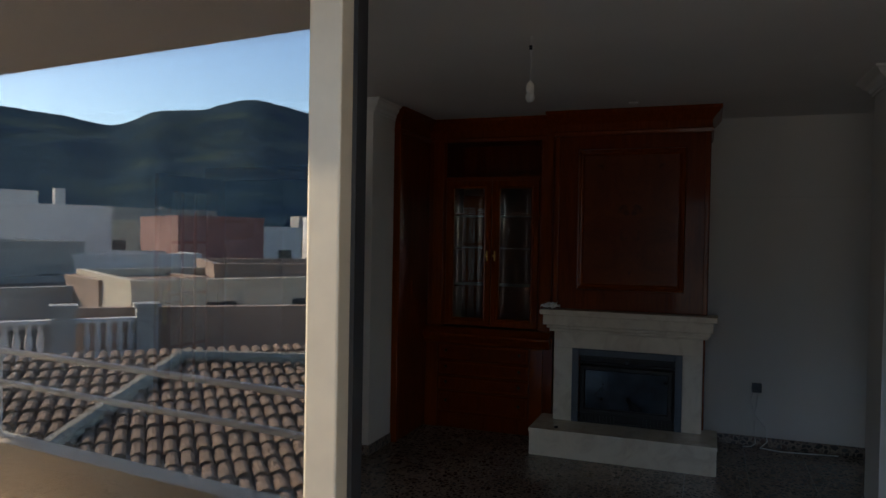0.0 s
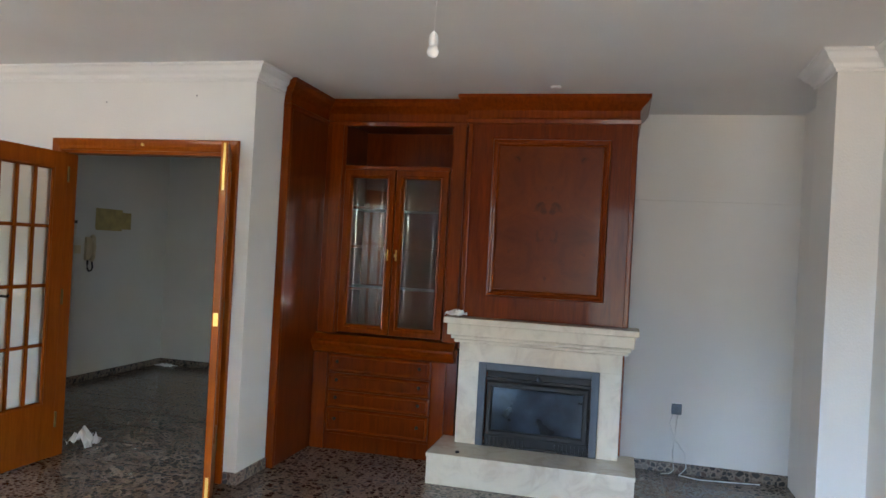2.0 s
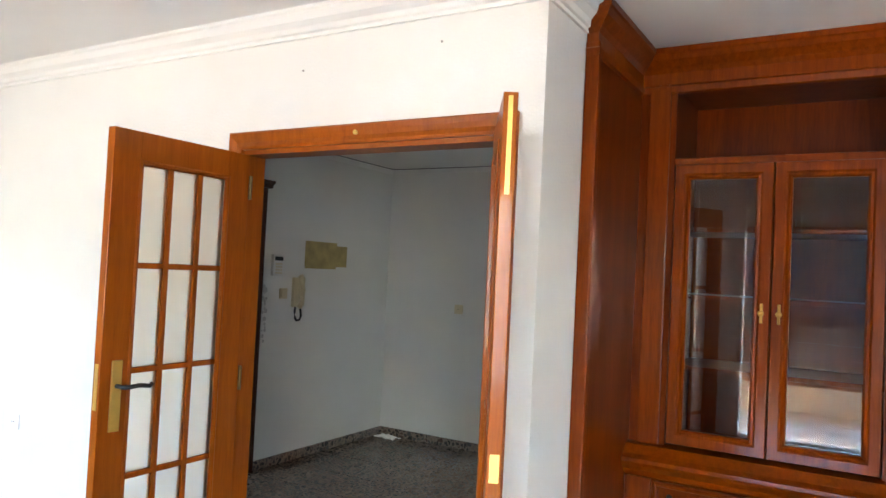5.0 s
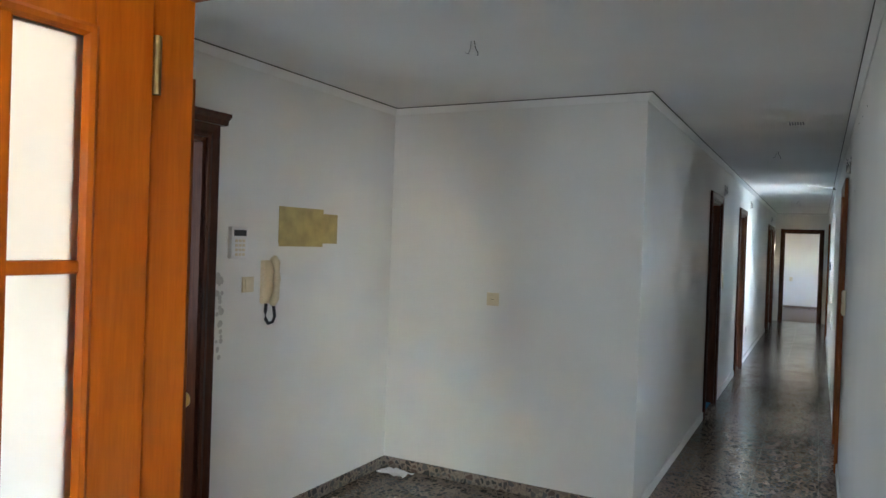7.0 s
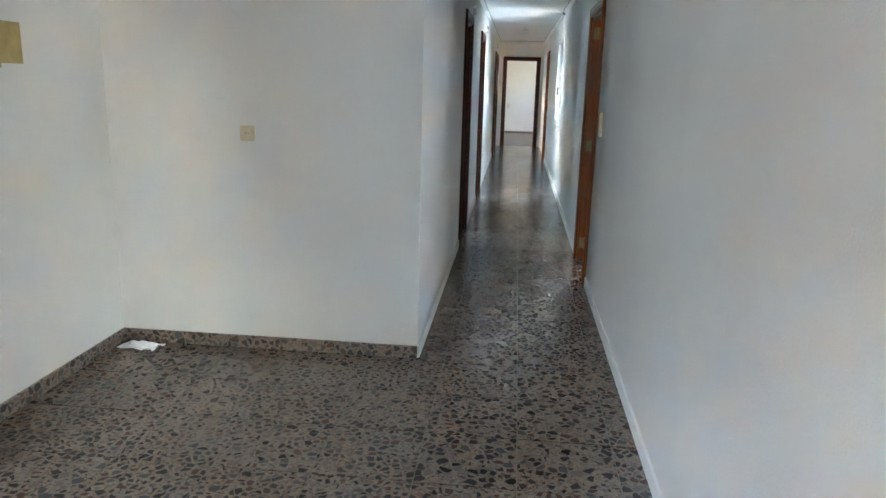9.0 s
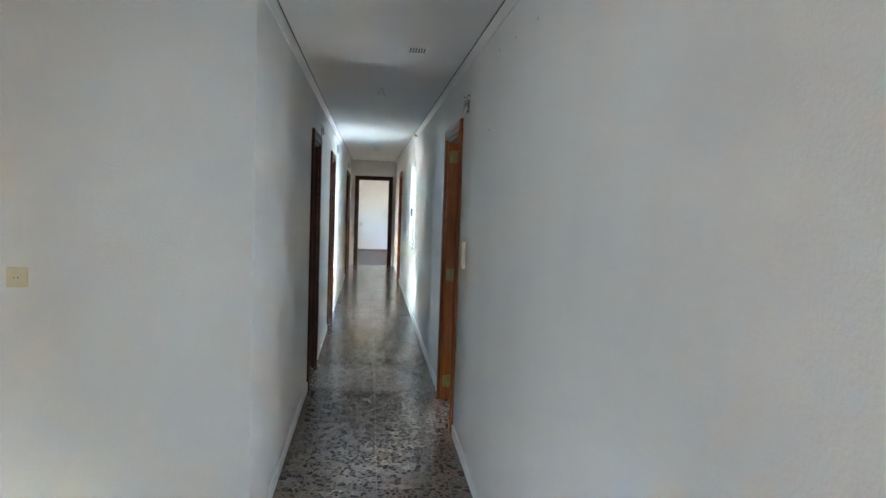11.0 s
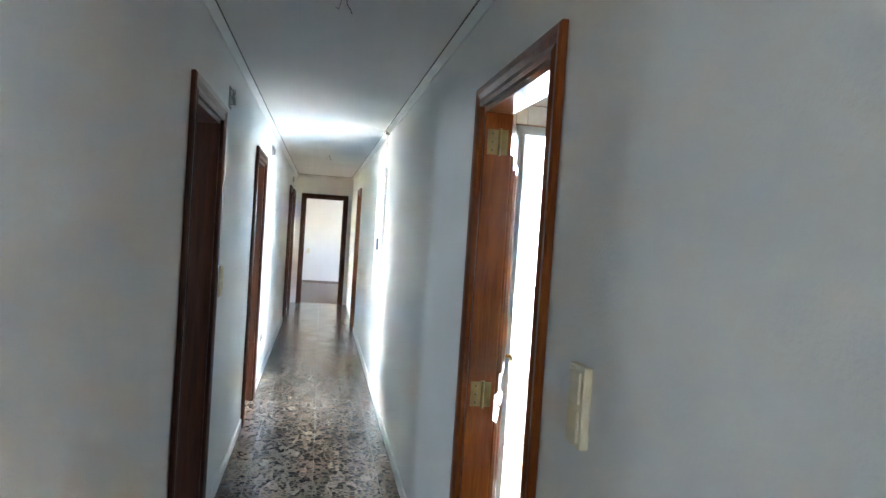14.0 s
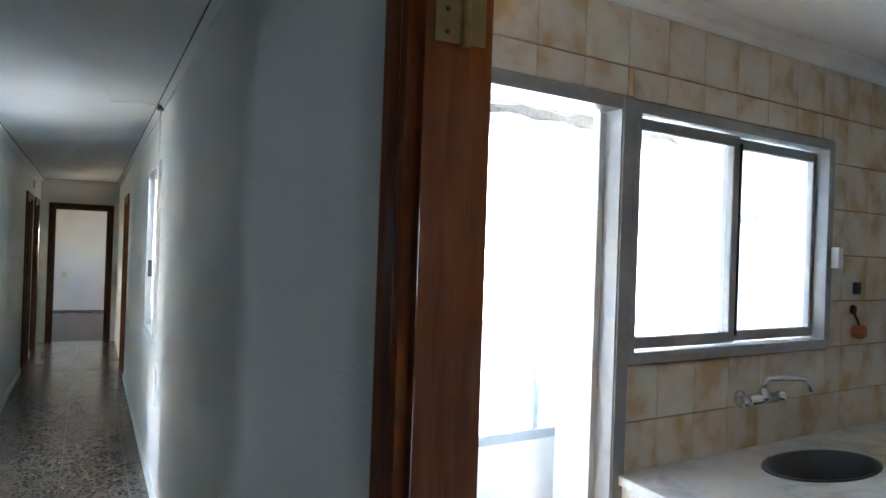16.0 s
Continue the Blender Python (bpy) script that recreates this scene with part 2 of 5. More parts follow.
GLUE = plain("yellowed_adhesive", (0.52, 0.4, 0.15), 0.6, 0, 0.3, 12)
TILE = kitchen_tile("cream_kitchen_tile")
TILE_GROUT = plain("red_brown_grout", (0.34, 0.12, 0.05), 0.9)
ORANGE_TILE = plain("orange_clay_tile", (0.55, 0.4, 0.25), 0.4, 0, 0.25)
BLUE_TILE = plain("blue_bathroom_tile", (0.06, 0.16, 0.26), 0.25, 0, 0.25)
CEMENT = plain("grey_cement", (0.3, 0.29, 0.27), 0.9, 0, 0.4, 40)
DUSTY_WHITE = plain("white_render", (0.82, 0.82, 0.81), 0.85, 0, 0.12, 4)


# ---- mesh tools ----
def box(bm, x0, y0, z0, x1, y1, z1, bevel=0.0):
    v = [bm.verts.new((x, y, z)) for z in (z0, z1) for y in (y0, y1) for x in (x0, x1)]
    fs = [bm.faces.new([v[i] for i in q]) for q in
          ((0, 2, 3, 1), (4, 5, 7, 6), (0, 1, 5, 4), (2, 6, 7, 3), (0, 4, 6, 2), (1, 3, 7, 5))]
    if bevel:
        es = list({e for f in fs for e in f.edges})
        bmesh.ops.bevel(bm, geom=es, offset=bevel, segments=2, affect="EDGES", profile=0.6)
    return v


def cyl(bm, p0, p1, r0, r1=None, n=16, caps=True):
    """A round bar from p0 to p1."""
    p0, p1 = Vector(p0), Vector(p1)
    r1 = r0 if r1 is None else r1
    q = (p1 - p0).to_track_quat("Z", "Y")
    rings = []
    for p, r in ((p0, r0), (p1, r1)):
        rings.append([bm.verts.new(p + q @ Vector((r * math.cos(2 * math.pi * i / n), r * math.sin(2 * math.pi * i / n), 0))) for i in range(n)])
    for i in range(n):
        bm.faces.new((rings[0][i], rings[0][(i + 1) % n], rings[1][(i + 1) % n], rings[1][i]))
    if caps:
        bm.faces.new(rings[0][::-1])
        bm.faces.new(rings[1])


def lathe(bm, base, prof, n=20, axis=(0, 0, 1)):
    """Turned body: prof is (radius, height) from the base along the axis."""
    q = Vector(axis).to_track_quat("Z", "Y")
    base = Vector(base)
    rings = [[bm.verts.new(base + q @ Vector((max(r, 1e-4) * math.cos(2 * math.pi * i / n), max(r, 1e-4) * math.sin(2 * math.pi * i / n), h))) for i in range(n)] for r, h in prof]
    for a, b in zip(rings, rings[1:]):
        for i in range(n):
            bm.faces.new((a[i], a[(i + 1) % n], b[(i + 1) % n], b[i]))
    bm.faces.new(rings[0][::-1])
    bm.faces.new(rings[-1])


def tube(bm, pts, r, n=8):
    """A bent bar through the points."""
    pts = [Vector(p) for p in pts]
    rings = []
    for i, p in enumerate(pts):
        d = (pts[min(i + 1, len(pts) - 1)] - pts[max(i - 1, 0)]).normalized()
        q = d.to_track_quat("Z", "Y")
        rings.append([bm.verts.new(p + q @ Vector((r * math.cos(2 * math.pi * k / n), r * math.sin(2 * math.pi * k / n), 0))) for k in range(n)])
    for a, b in zip(rings, rings[1:]):
        for k in range(n):
            bm.faces.new((a[k], a[(k + 1) % n], b[(k + 1) % n], b[k]))
    bm.faces.new(rings[0][::-1])
    bm.faces.new(rings[-1])


def rect_mould(bm, origin, ux, uz, n, w, h, prof, sides=4):
    """Mitred moulding round a rectangle; prof: closed polygon of (outward, proud)."""
    o, ux, uz, n = Vector(origin), Vector(ux), Vector(uz), Vector(n)
    cs = [((0, 0), (-1, -1)), ((w, 0), (1, -1)), ((w, h), (1, 1)), ((0, h), (-1, 1))]
    if sides == 3:
        cs = [((w, 0), (1, 0)), ((w, h), (1, 1)), ((0, h), (-1, 1)), ((0, 0), (-1, 0))]
    rings = [[bm.verts.new(o + ux * (c[0] + d[0] * p[0]) + uz * (c[1] + d[1] * p[0]) + n * p[1]) for p in prof] for c, d in cs]
    k = len(prof)
    pairs = zip(rings, rings[1:] + rings[:1]) if sides == 4 else zip(rings, rings[1:])
    for a, b in pairs:
        for i in range(k):
            bm.faces.new((a[i], a[(i + 1) % k], b[(i + 1) % k], b[i]))
    if sides == 3:
        bm.faces.new(rings[0])
        bm.faces.new(rings[-1][::-1])


def path_mould(bm, pts, prof, side=1):
    """Mitred moulding along a level polyline; prof: closed polygon of (out, z), out to the right of the way for side=1."""
    ps = [Vector((p[0], p[1])) for p in pts]
    rings = []
    for i, p in enumerate(ps):
        d0 = (p - ps[i - 1]).normalized() if i else None
        d1 = (ps[i + 1] - p).normalized() if i + 1 < len(ps) else None
        n0 = Vector((d0.y, -d0.x)) * side if d0 else None
        n1 = Vector((d1.y, -d1.x)) * side if d1 else None
        if n0 is None or n1 is None:
            m = n0 or n1
        else:
            m = (n0 + n1) / (1 + n0.dot(n1))
        rings.append([bm.verts.new((p.x + m.x * o, p.y + m.y * o, z)) for o, z in prof])
    k = len(prof)
    for a, b in zip(rings, rings[1:]):
        for i in range(k):
            bm.faces.new((a[i], a[(i + 1) % k], b[(i + 1) % k], b[i]))
    bm.faces.new(rings[0])
    bm.faces.new(rings[-1][::-1])


def mesh_of(name, bm, mat, smooth=False):
    bmesh.ops.recalc_face_normals(bm, faces=bm.faces)
    me = bpy.data.meshes.new(name)
    bm.to_mesh(me)
    bm.free()
    if mat:
        me.materials.append(mat)
    if smooth:
        for p in me.polygons:
            p.use_smooth = True
    return me


def part(name, bm, mat, parent=None, label="", smooth=False):
    """Links a bmesh as one mesh object under a thing or a part."""
    ob = new(name, mesh_of(name, bm, mat, smooth))
    if parent is not None:
        ob.parent = parent
        ob.matrix_parent_inverse = parent.matrix_world.inverted()
    if label:
        tagged(ob, label)
    return ob


def thing(name, label, category, group="", at=(0, 0, 0)):
    ob = new(name)
    ob.location = at
    ob.empty_display_size = 0.05
    bpy.context.view_layer.update()
    return tagged(ob, label, category, group)


def solid(name, bm, mat, label, category="", kind="", group="", smooth=False):
    return tagged(new(name, mesh_of(name, bm, mat, smooth)), label, category, group, kind)


def B():
    return bmesh.new()


def boxes(*dims, bevel=0.0):
    bm = B()
    for d in dims:
        box(bm, *d, bevel=bevel)
    return bm


def wall(name, axis, a0, a1, b0, b1, z0, z1, openings=(), mat=None, label="white painted plaster wall"):
    """A wall that runs along the axis from a0 to a1, with thickness b0..b1 and openings (a, a, z, z) through it."""
    bm = B()

    def put(p, q, lo, hi):
        if q - p < 1e-4 or hi - lo < 1e-4:
            return
        if axis == "x":
            box(bm, p, b0, lo, q, b1, hi)
        else:
            box(bm, b0, p, lo, b1, q, hi)
    at = a0
    for oa, ob_, lo, hi in sorted(openings):
        put(at, oa, z0, z1)
        put(oa, ob_, z0, lo)
        put(oa, ob_, hi, z1)
        at = ob_
    put(at, a1, z0, z1)
    return solid(name, bm, mat or PAINT, label, "wall", "structure")


# ---- structure ----
HL, HC = 2.55, 2.46            # ceiling of the living room; of hall and corridor
YW, YD, YB = -0.17, 3.66, 5.11  # balcony wall, wall with the double door, back wall
XR = 1.535                      # right wall of the living room
XC0, XC1 = -3.054, -1.98        # corridor walls
XP, YF = -4.76, 6.99           # intercom wall, end wall of the hall
YE = 20.85                      # end wall of the corridor
KITCHEN = pose(-1.159, 10.485, 0, 0, 0, 6.77)  # window wall of the kitchen, set askew to the corridor

floor = solid("floor", boxes((-7.9, -0.25, -0.12, 1.8, 5.3, -0.002), (-4.9, 3.6, -0.12, -1.9, 27.2, -0.0022), (-1.95, 5.3, -0.12, 1.7, 10.3, -0.013)), GROUT,
              "terrazzo tile floor bedded on concrete", "floor", "structure")
wall("wall_north", "x", -1.845, 1.80, YB, YB + 0.2, -0.1, HL + 0.1)
wall("wall_hall_side", "y", 3.76, 5.3, XC1, -1.845, -0.1, HL + 0.1)
wall("wall_door", "x", -7.9, -1.845, YD, 3.76, -0.1, HL + 0.1, [(-3.25, -1.96, -0.1, 2.05)])
wall("wall_east", "y", -2.2, YB, XR, XR + 0.2, -0.1, HL + 0.1)
wall("wall_west", "y", -0.4, YD, -7.9, -7.7, -0.1, HL + 0.1)
wall("wall_south", "x", -7.9, XR, -0.30, -0.10, -0.1, HL + 0.1, [(-4.7, -3.1, 0.9, 2.1), (-2.0, 1.35, -0.1, 2.2)])
wall("wall_intercom", "y", 3.76, YF + 0.15, XP - 0.07, XP, -0.1, HL, [(4.42, 5.29, -0.1, 2.04)])
wall("wall_hall_end", "x", XP, XC0, YF, YF + 0.15, -0.1, HL)
wall("wall_corridor_left", "y", YF + 0.15, YE, XC0 - 0.12, XC0, -0.1, HL,
     [(9.818, 10.548, -0.1, 2.05), (12.505, 13.285, -0.1, 2.05), (18.245, 18.965, -0.1, 2.05), (19.58, 20.3, -0.1, 2.05)])
wall("wall_corridor_right", "y", 5.3, YE, XC1, XC1 + 0.095, -0.1, HL,
     [(8.72, 9.52, -0.1, 2.05), (13.45, 14.21, 0.97, 2.085), (17.575, 18.295, -0.1, 2.05)])
wall("wall_corridor_end", "x", -5.0, 0.0, YE, YE + 0.12, -0.1, HL, [(-2.865, -2.13, -0.1, 2.04)])
ceil_l = solid("ceiling_living", boxes((-7.9, -0.3, HL, 1.8, 5.3, HL + 0.12)), CEIL, "white painted living room ceiling", "ceiling", "structure")
solid("ceiling_hall", boxes((XP - 0.15, 3.76, HC, XC1 + 0.095, YE + 0.12, HC + 0.06)), CEIL, "white painted hall and corridor ceiling", "ceiling", "structure")
# pillar, ledge on the back wall, rooms beyond the doors
solid("pillar", boxes((1.32, 3.55, -0.1, XR, 3.92, HL + 0.1)), PAINT, "square white plastered pillar in the room's corner", "pillar", "structure")
solid("wall_ledge", boxes((0.40, YB - 0.03, -0.1, XR, YB, 1.93), bevel=0.006), PAINT, "lower wall face standing slightly proud as a ledge", "wall", "structure")
# side rooms, plain and closed
wall("wall_bathroom", "x", -5.6, XC0 - 0.12, 9.2, 9.3, -0.1, HL)
wall("wall_bathroom_far", "x", -5.6, XC0 - 0.12, 11.25, 11.35, -0.1, HL, mat=BLUE_TILE, label="blue tiled bathroom wall")
solid("floor_bathroom", boxes((-5.5, 9.3, -0.004, XC0 - 0.12, 11.25, 0.003)), BLUE_TILE, "blue tiled bathroom floor", "floor", "structure")
solid("shower_panel", boxes((-4.5, 11.12, 0.003, -3.2, 11.22, 1.9), bevel=0.008), PALE_ALU, "pale grey shower panel against the blue bathroom tiles", "shower panel")
wall("wall_bathroom_end", "y", 9.3, 11.25, -5.6, -5.5, -0.1, HL, mat=BLUE_TILE, label="blue tiled bathroom wall")
wall("wall_bedroom", "x", -6.6, XC0 - 0.12, 15.9, 16.0, -0.1, HL)
wall("wall_bedroom_end", "y", 11.35, 15.9, -6.6, -6.5, -0.1, HL)
wall("wall_bedroom_two", "y", 16.0, YE, -5.6, -5.5, -0.1, HL)
wall("wall_store", "x", XC1 + 0.095, 0.0, 17.0, 17.1, -0.1, HL)
wall("wall_store_end", "y", 17.1, YE, -0.1, 0.0, -0.1, HL)
wall("wall_far_room", "x", -5.0, 0.0, 25.4, 25.55, -0.1, HL)
wall("wall_far_left", "y", YE + 0.12, 25.4, -5.0, -4.85, -0.1, HL)
# this side opening is unseen, added with its lamp for the room's light
wall("wall_far_right", "y", YE + 0.12, 25.4, -0.35, -0.2, -0.1, HL, [(23.2, 23.8, 1.2, 1.8)])
solid("ceiling_side_rooms", boxes((-6.6, 7.14, HC, XP - 0.15, 27, HC + 0.06), (XP - 0.15, 7.14, HC + 0.062, XC0 - 0.12, YE, HC + 0.12), (-5.0, YE + 0.12, HC + 0.001, 0, 26.75, HC + 0.07), (XC1 + 0.095, 17.0, HC, 0, YE, HC + 0.07)), CEIL,
      "white ceilings of the side rooms", "ceiling", "structure")
solid("floor_side_rooms", boxes((-6.6, 9.2, -0.1, XC0 - 0.12, YE, -0.002), (XC1 + 0.095, 16.9, -0.1, 0, YE, -0.002), (-5.0, YE, -0.1, 0, 26.7, -0.003)), TERRAZZO, "terrazzo floor of the side rooms", "floor", "structure")
solid("threshold_bathroom", boxes((XC0 - 0.12, 9.838, -0.05, XC0 - 0.02, 10.528, 0.012), bevel=0.004), BLUE_TILE, "blue tiled bathroom threshold", "threshold", "structure")

# ---- cornices and skirtings ----
CROWN = [(0, HL), (0.085, HL), (0.085, HL - 0.012), (0.07, HL - 0.02), (0.055, HL - 0.045), (0.03, HL - 0.062), (0.022, HL - 0.08), (0.012, HL - 0.085), (0.012, HL - 0.1), (0, HL - 0.1)]
bm = B()
path_mould(bm, [(-7.7, YD), (-1.845, YD), (-1.845, 4.03)], CROWN)
solid("cornice_door_wall", bm, CORNICE, "white moulded plaster cornice", "cornice", "structure")
bm = B()
path_mould(bm, [(1.35, 3.92), (1.32, 3.92), (1.32, 3.55), (XR, 3.55), (XR, -0.1)], CROWN)
solid("cornice_pillar", bm, CORNICE, "white moulded plaster cornice round the pillar", "cornice", "structure")
SMALL = [(0, HC - 0.006), (0.03, HC - 0.006), (0.03, HC - 0.01), (0.024, HC - 0.018), (0.012, HC - 0.034), (0.006, HC - 0.045), (0, HC - 0.045)]
bm = B()
path_mould(bm, [(XP, 3.76), (XP, YF), (XC0, YF), (XC0, YE), (XC1, YE), (XC1, 3.76), (XP, 3.76)], SMALL)
solid("cornice_hall", bm, CORNICE, "small white plaster cornice with a cracked joint", "cornice", "structure")
# open joint renders lit, so a dark strip carries the crack's dirt and shade
CRACK = plain("dark_crack_dust_and_shade", (0.12, 0.11, 0.1), 0.95, 0, 0.4, 30)
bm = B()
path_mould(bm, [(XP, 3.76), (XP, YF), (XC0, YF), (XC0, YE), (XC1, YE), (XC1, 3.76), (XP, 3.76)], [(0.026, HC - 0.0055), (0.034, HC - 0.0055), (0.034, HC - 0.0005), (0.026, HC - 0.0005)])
solid("crack_ceiling_joint", bm, CRACK, "thin dark crack where the cornice meets the ceiling, its shade painted in", "crack", "structure")
SKIRT = [(0, 0), (0.012, 0), (0.012, 0.066), (0.009, 0.07), (0, 0.07)]


def skirting(name, runs, mat, label, side=1):
    bm = B()
    for r in runs:
        path_mould(bm, r, SKIRT, side)
    return solid(name, bm, mat, label, "skirting", "structure")


skirting("baseboard_living", [[(-7.7, YD), (-3.285, YD)], [(-1.925, YD), (-1.845, YD), (-1.845, 4.02)]], TERRAZZO_B, "polished terrazzo skirting tiles")
skirting("baseboard_back", [[(0.5, YB - 0.03), (XR, YB - 0.03)]], TERRAZZO_B, "polished terrazzo skirting tiles below the back wall")
skirting("baseboard_pillar", [[(1.32, 3.92), (1.32, 3.55), (XR, 3.55), (XR, 0)]], TERRAZZO_B, "terrazzo skirting round the pillar")
skirting("baseboard_hall", [[(XP, 5.37), (XP, YF), (XC0, YF)]], TERRAZZO_B, "dark speckled terrazzo skirting")
skirting("baseboard_corridor", [[(XC0, YF), (XC0, 9.743)], [(XC0, 10.623), (XC0, 12.43)], [(XC0, 13.36), (XC0, 18.17)], [(XC0, 19.04), (XC0, 19.505)],
                                [(XC1, 17.5), (XC1, 9.595)], [(XC1, 8.645), (XC1, 3.76)]], CORNICE, "low white painted skirting")
skirting("baseboard_far_room", [[(-4.85, 25.4), (-0.35, 25.4)]], TERRAZZO_B, "dark terrazzo skirting in the far room")

# ---- door casings ----
CASE = [(0, 0), (0, 0.016), (0.012, 0.02), (0.03, 0.014), (0.05, 0.02), (0.068, 0.022), (0.075, 0.016), (0.075, 0)]


def casing_x(name, y0, y1, top, x0, x1, mat, label, both=True):
    """Casing round an opening in a wall that stands at x0..x1; trim on the corridor's face or on both faces."""
    t = thing(name, label, "door frame")
    t["kind"] = "structure"
    part("lining", boxes((x0 - 0.004, y0 - 0.05, 0, x1 + 0.004, y0 + 0.02, top), (x0 - 0.004, y1 - 0.02, 0, x1 + 0.004, y1 + 0.05, top), (x0 - 0.004, y0 + 0.02, top - 0.02, x1 + 0.004, y1 - 0.02, top + 0.04), bevel=0.002), mat, t)
    for x, s in ((x0 - 0.004, -1), (x1 + 0.004, 1))[:2 if both else 1]:
        bm = B()
        if s < 0:
            rect_mould(bm, (x, y0, 0), (0, 1, 0), (0, 0, 1), (-1, 0, 0), y1 - y0, top, CASE, 3)
        else:
            rect_mould(bm, (x, y0, 0), (0, 1, 0), (0, 0, 1), (1, 0, 0), y1 - y0, top, CASE, 3)
        part("trim", bm, mat, t)
    return t


casing_x("door_frame_kitchen", 8.72, 9.52, 2.04, XC1, XC1 + 0.095, BROWN_WOOD, "reddish brown varnished kitchen door frame", False)
casing_x("door_frame_bathroom", 9.818, 10.548, 2.04, XC0 - 0.12, XC0, DARK_WOOD, "dark brown varnished door frame")
casing_x("door_frame_bedroom", 12.505, 13.285, 2.04, XC0 - 0.12, XC0, DARK_WOOD, "dark brown varnished door frame")
casing_x("door_frame_bedroom_two", 18.245, 18.965, 2.04, XC0 - 0.12, XC0, DARK_WOOD, "dark brown varnished door frame")
casing_x("door_frame_bedroom_three", 19.58, 20.3, 2.04, XC0 - 0.12, XC0, DARK_WOOD, "dark brown varnished door frame")
casing_x("door_frame_store", 17.575, 18.295, 2.04, XC1, XC1 + 0.095, BROWN_WOOD, "reddish brown varnished door frame")
t = casing_x("door_frame_entry", 4.42, 5.29, 2.02, XP - 0.07, XP, DARK_WOOD, "dark stained front door frame with a moulded head")
bm = B()
path_mould(bm, [(XP, 4.3), (XP, 5.385)], [(0, 2.085), (0.05, 2.085), (0.055, 2.11), (0.075, 2.125), (0.075, 2.14), (0, 2.14)])
part("head_moulding", bm, DARK_WOOD, t)


def casing_y(name, x0, x1, top, y0, y1, mat, label):
    t = thing(name, label, "door frame")
    t["kind"] = "structure"
    part("lining", boxes((x0 - 0.05, y0 - 0.004, 0, x0 + 0.02, y1 + 0.004, top), (x1 - 0.02, y0 - 0.004, 0, x1 + 0.05, y1 + 0.004, top), (x0 + 0.02, y0 - 0.004, top - 0.02, x1 - 0.02, y1 + 0.004, top + 0.04), bevel=0.002), mat, t)
    for y, s in ((y0 - 0.004, -1), (y1 + 0.004, 1)):
        bm = B()
        rect_mould(bm, (x0, y, 0), (1, 0, 0), (0, 0, 1), (0, s, 0), x1 - x0, top, CASE, 3)
        part("trim", bm, mat, t)
    return t


frame_double = casing_y("door_frame_double", -3.205, -2.005, 2.008, YD, 3.76, DOOR_WOOD, "varnished orange wood frame of the double door")
bm = B()
cyl(bm, (-2.6, YD - 0.03, 2.048), (-2.6, YD - 0.018, 2.048), 0.009)
part("catch", bm, BRASS, frame_double, "small brass door catch")
casing_y("door_frame_far", -2.865, -2.13, 2.03, YE, YE + 0.12, DARK_WOOD, "dark brown door frame at the corridor's end")


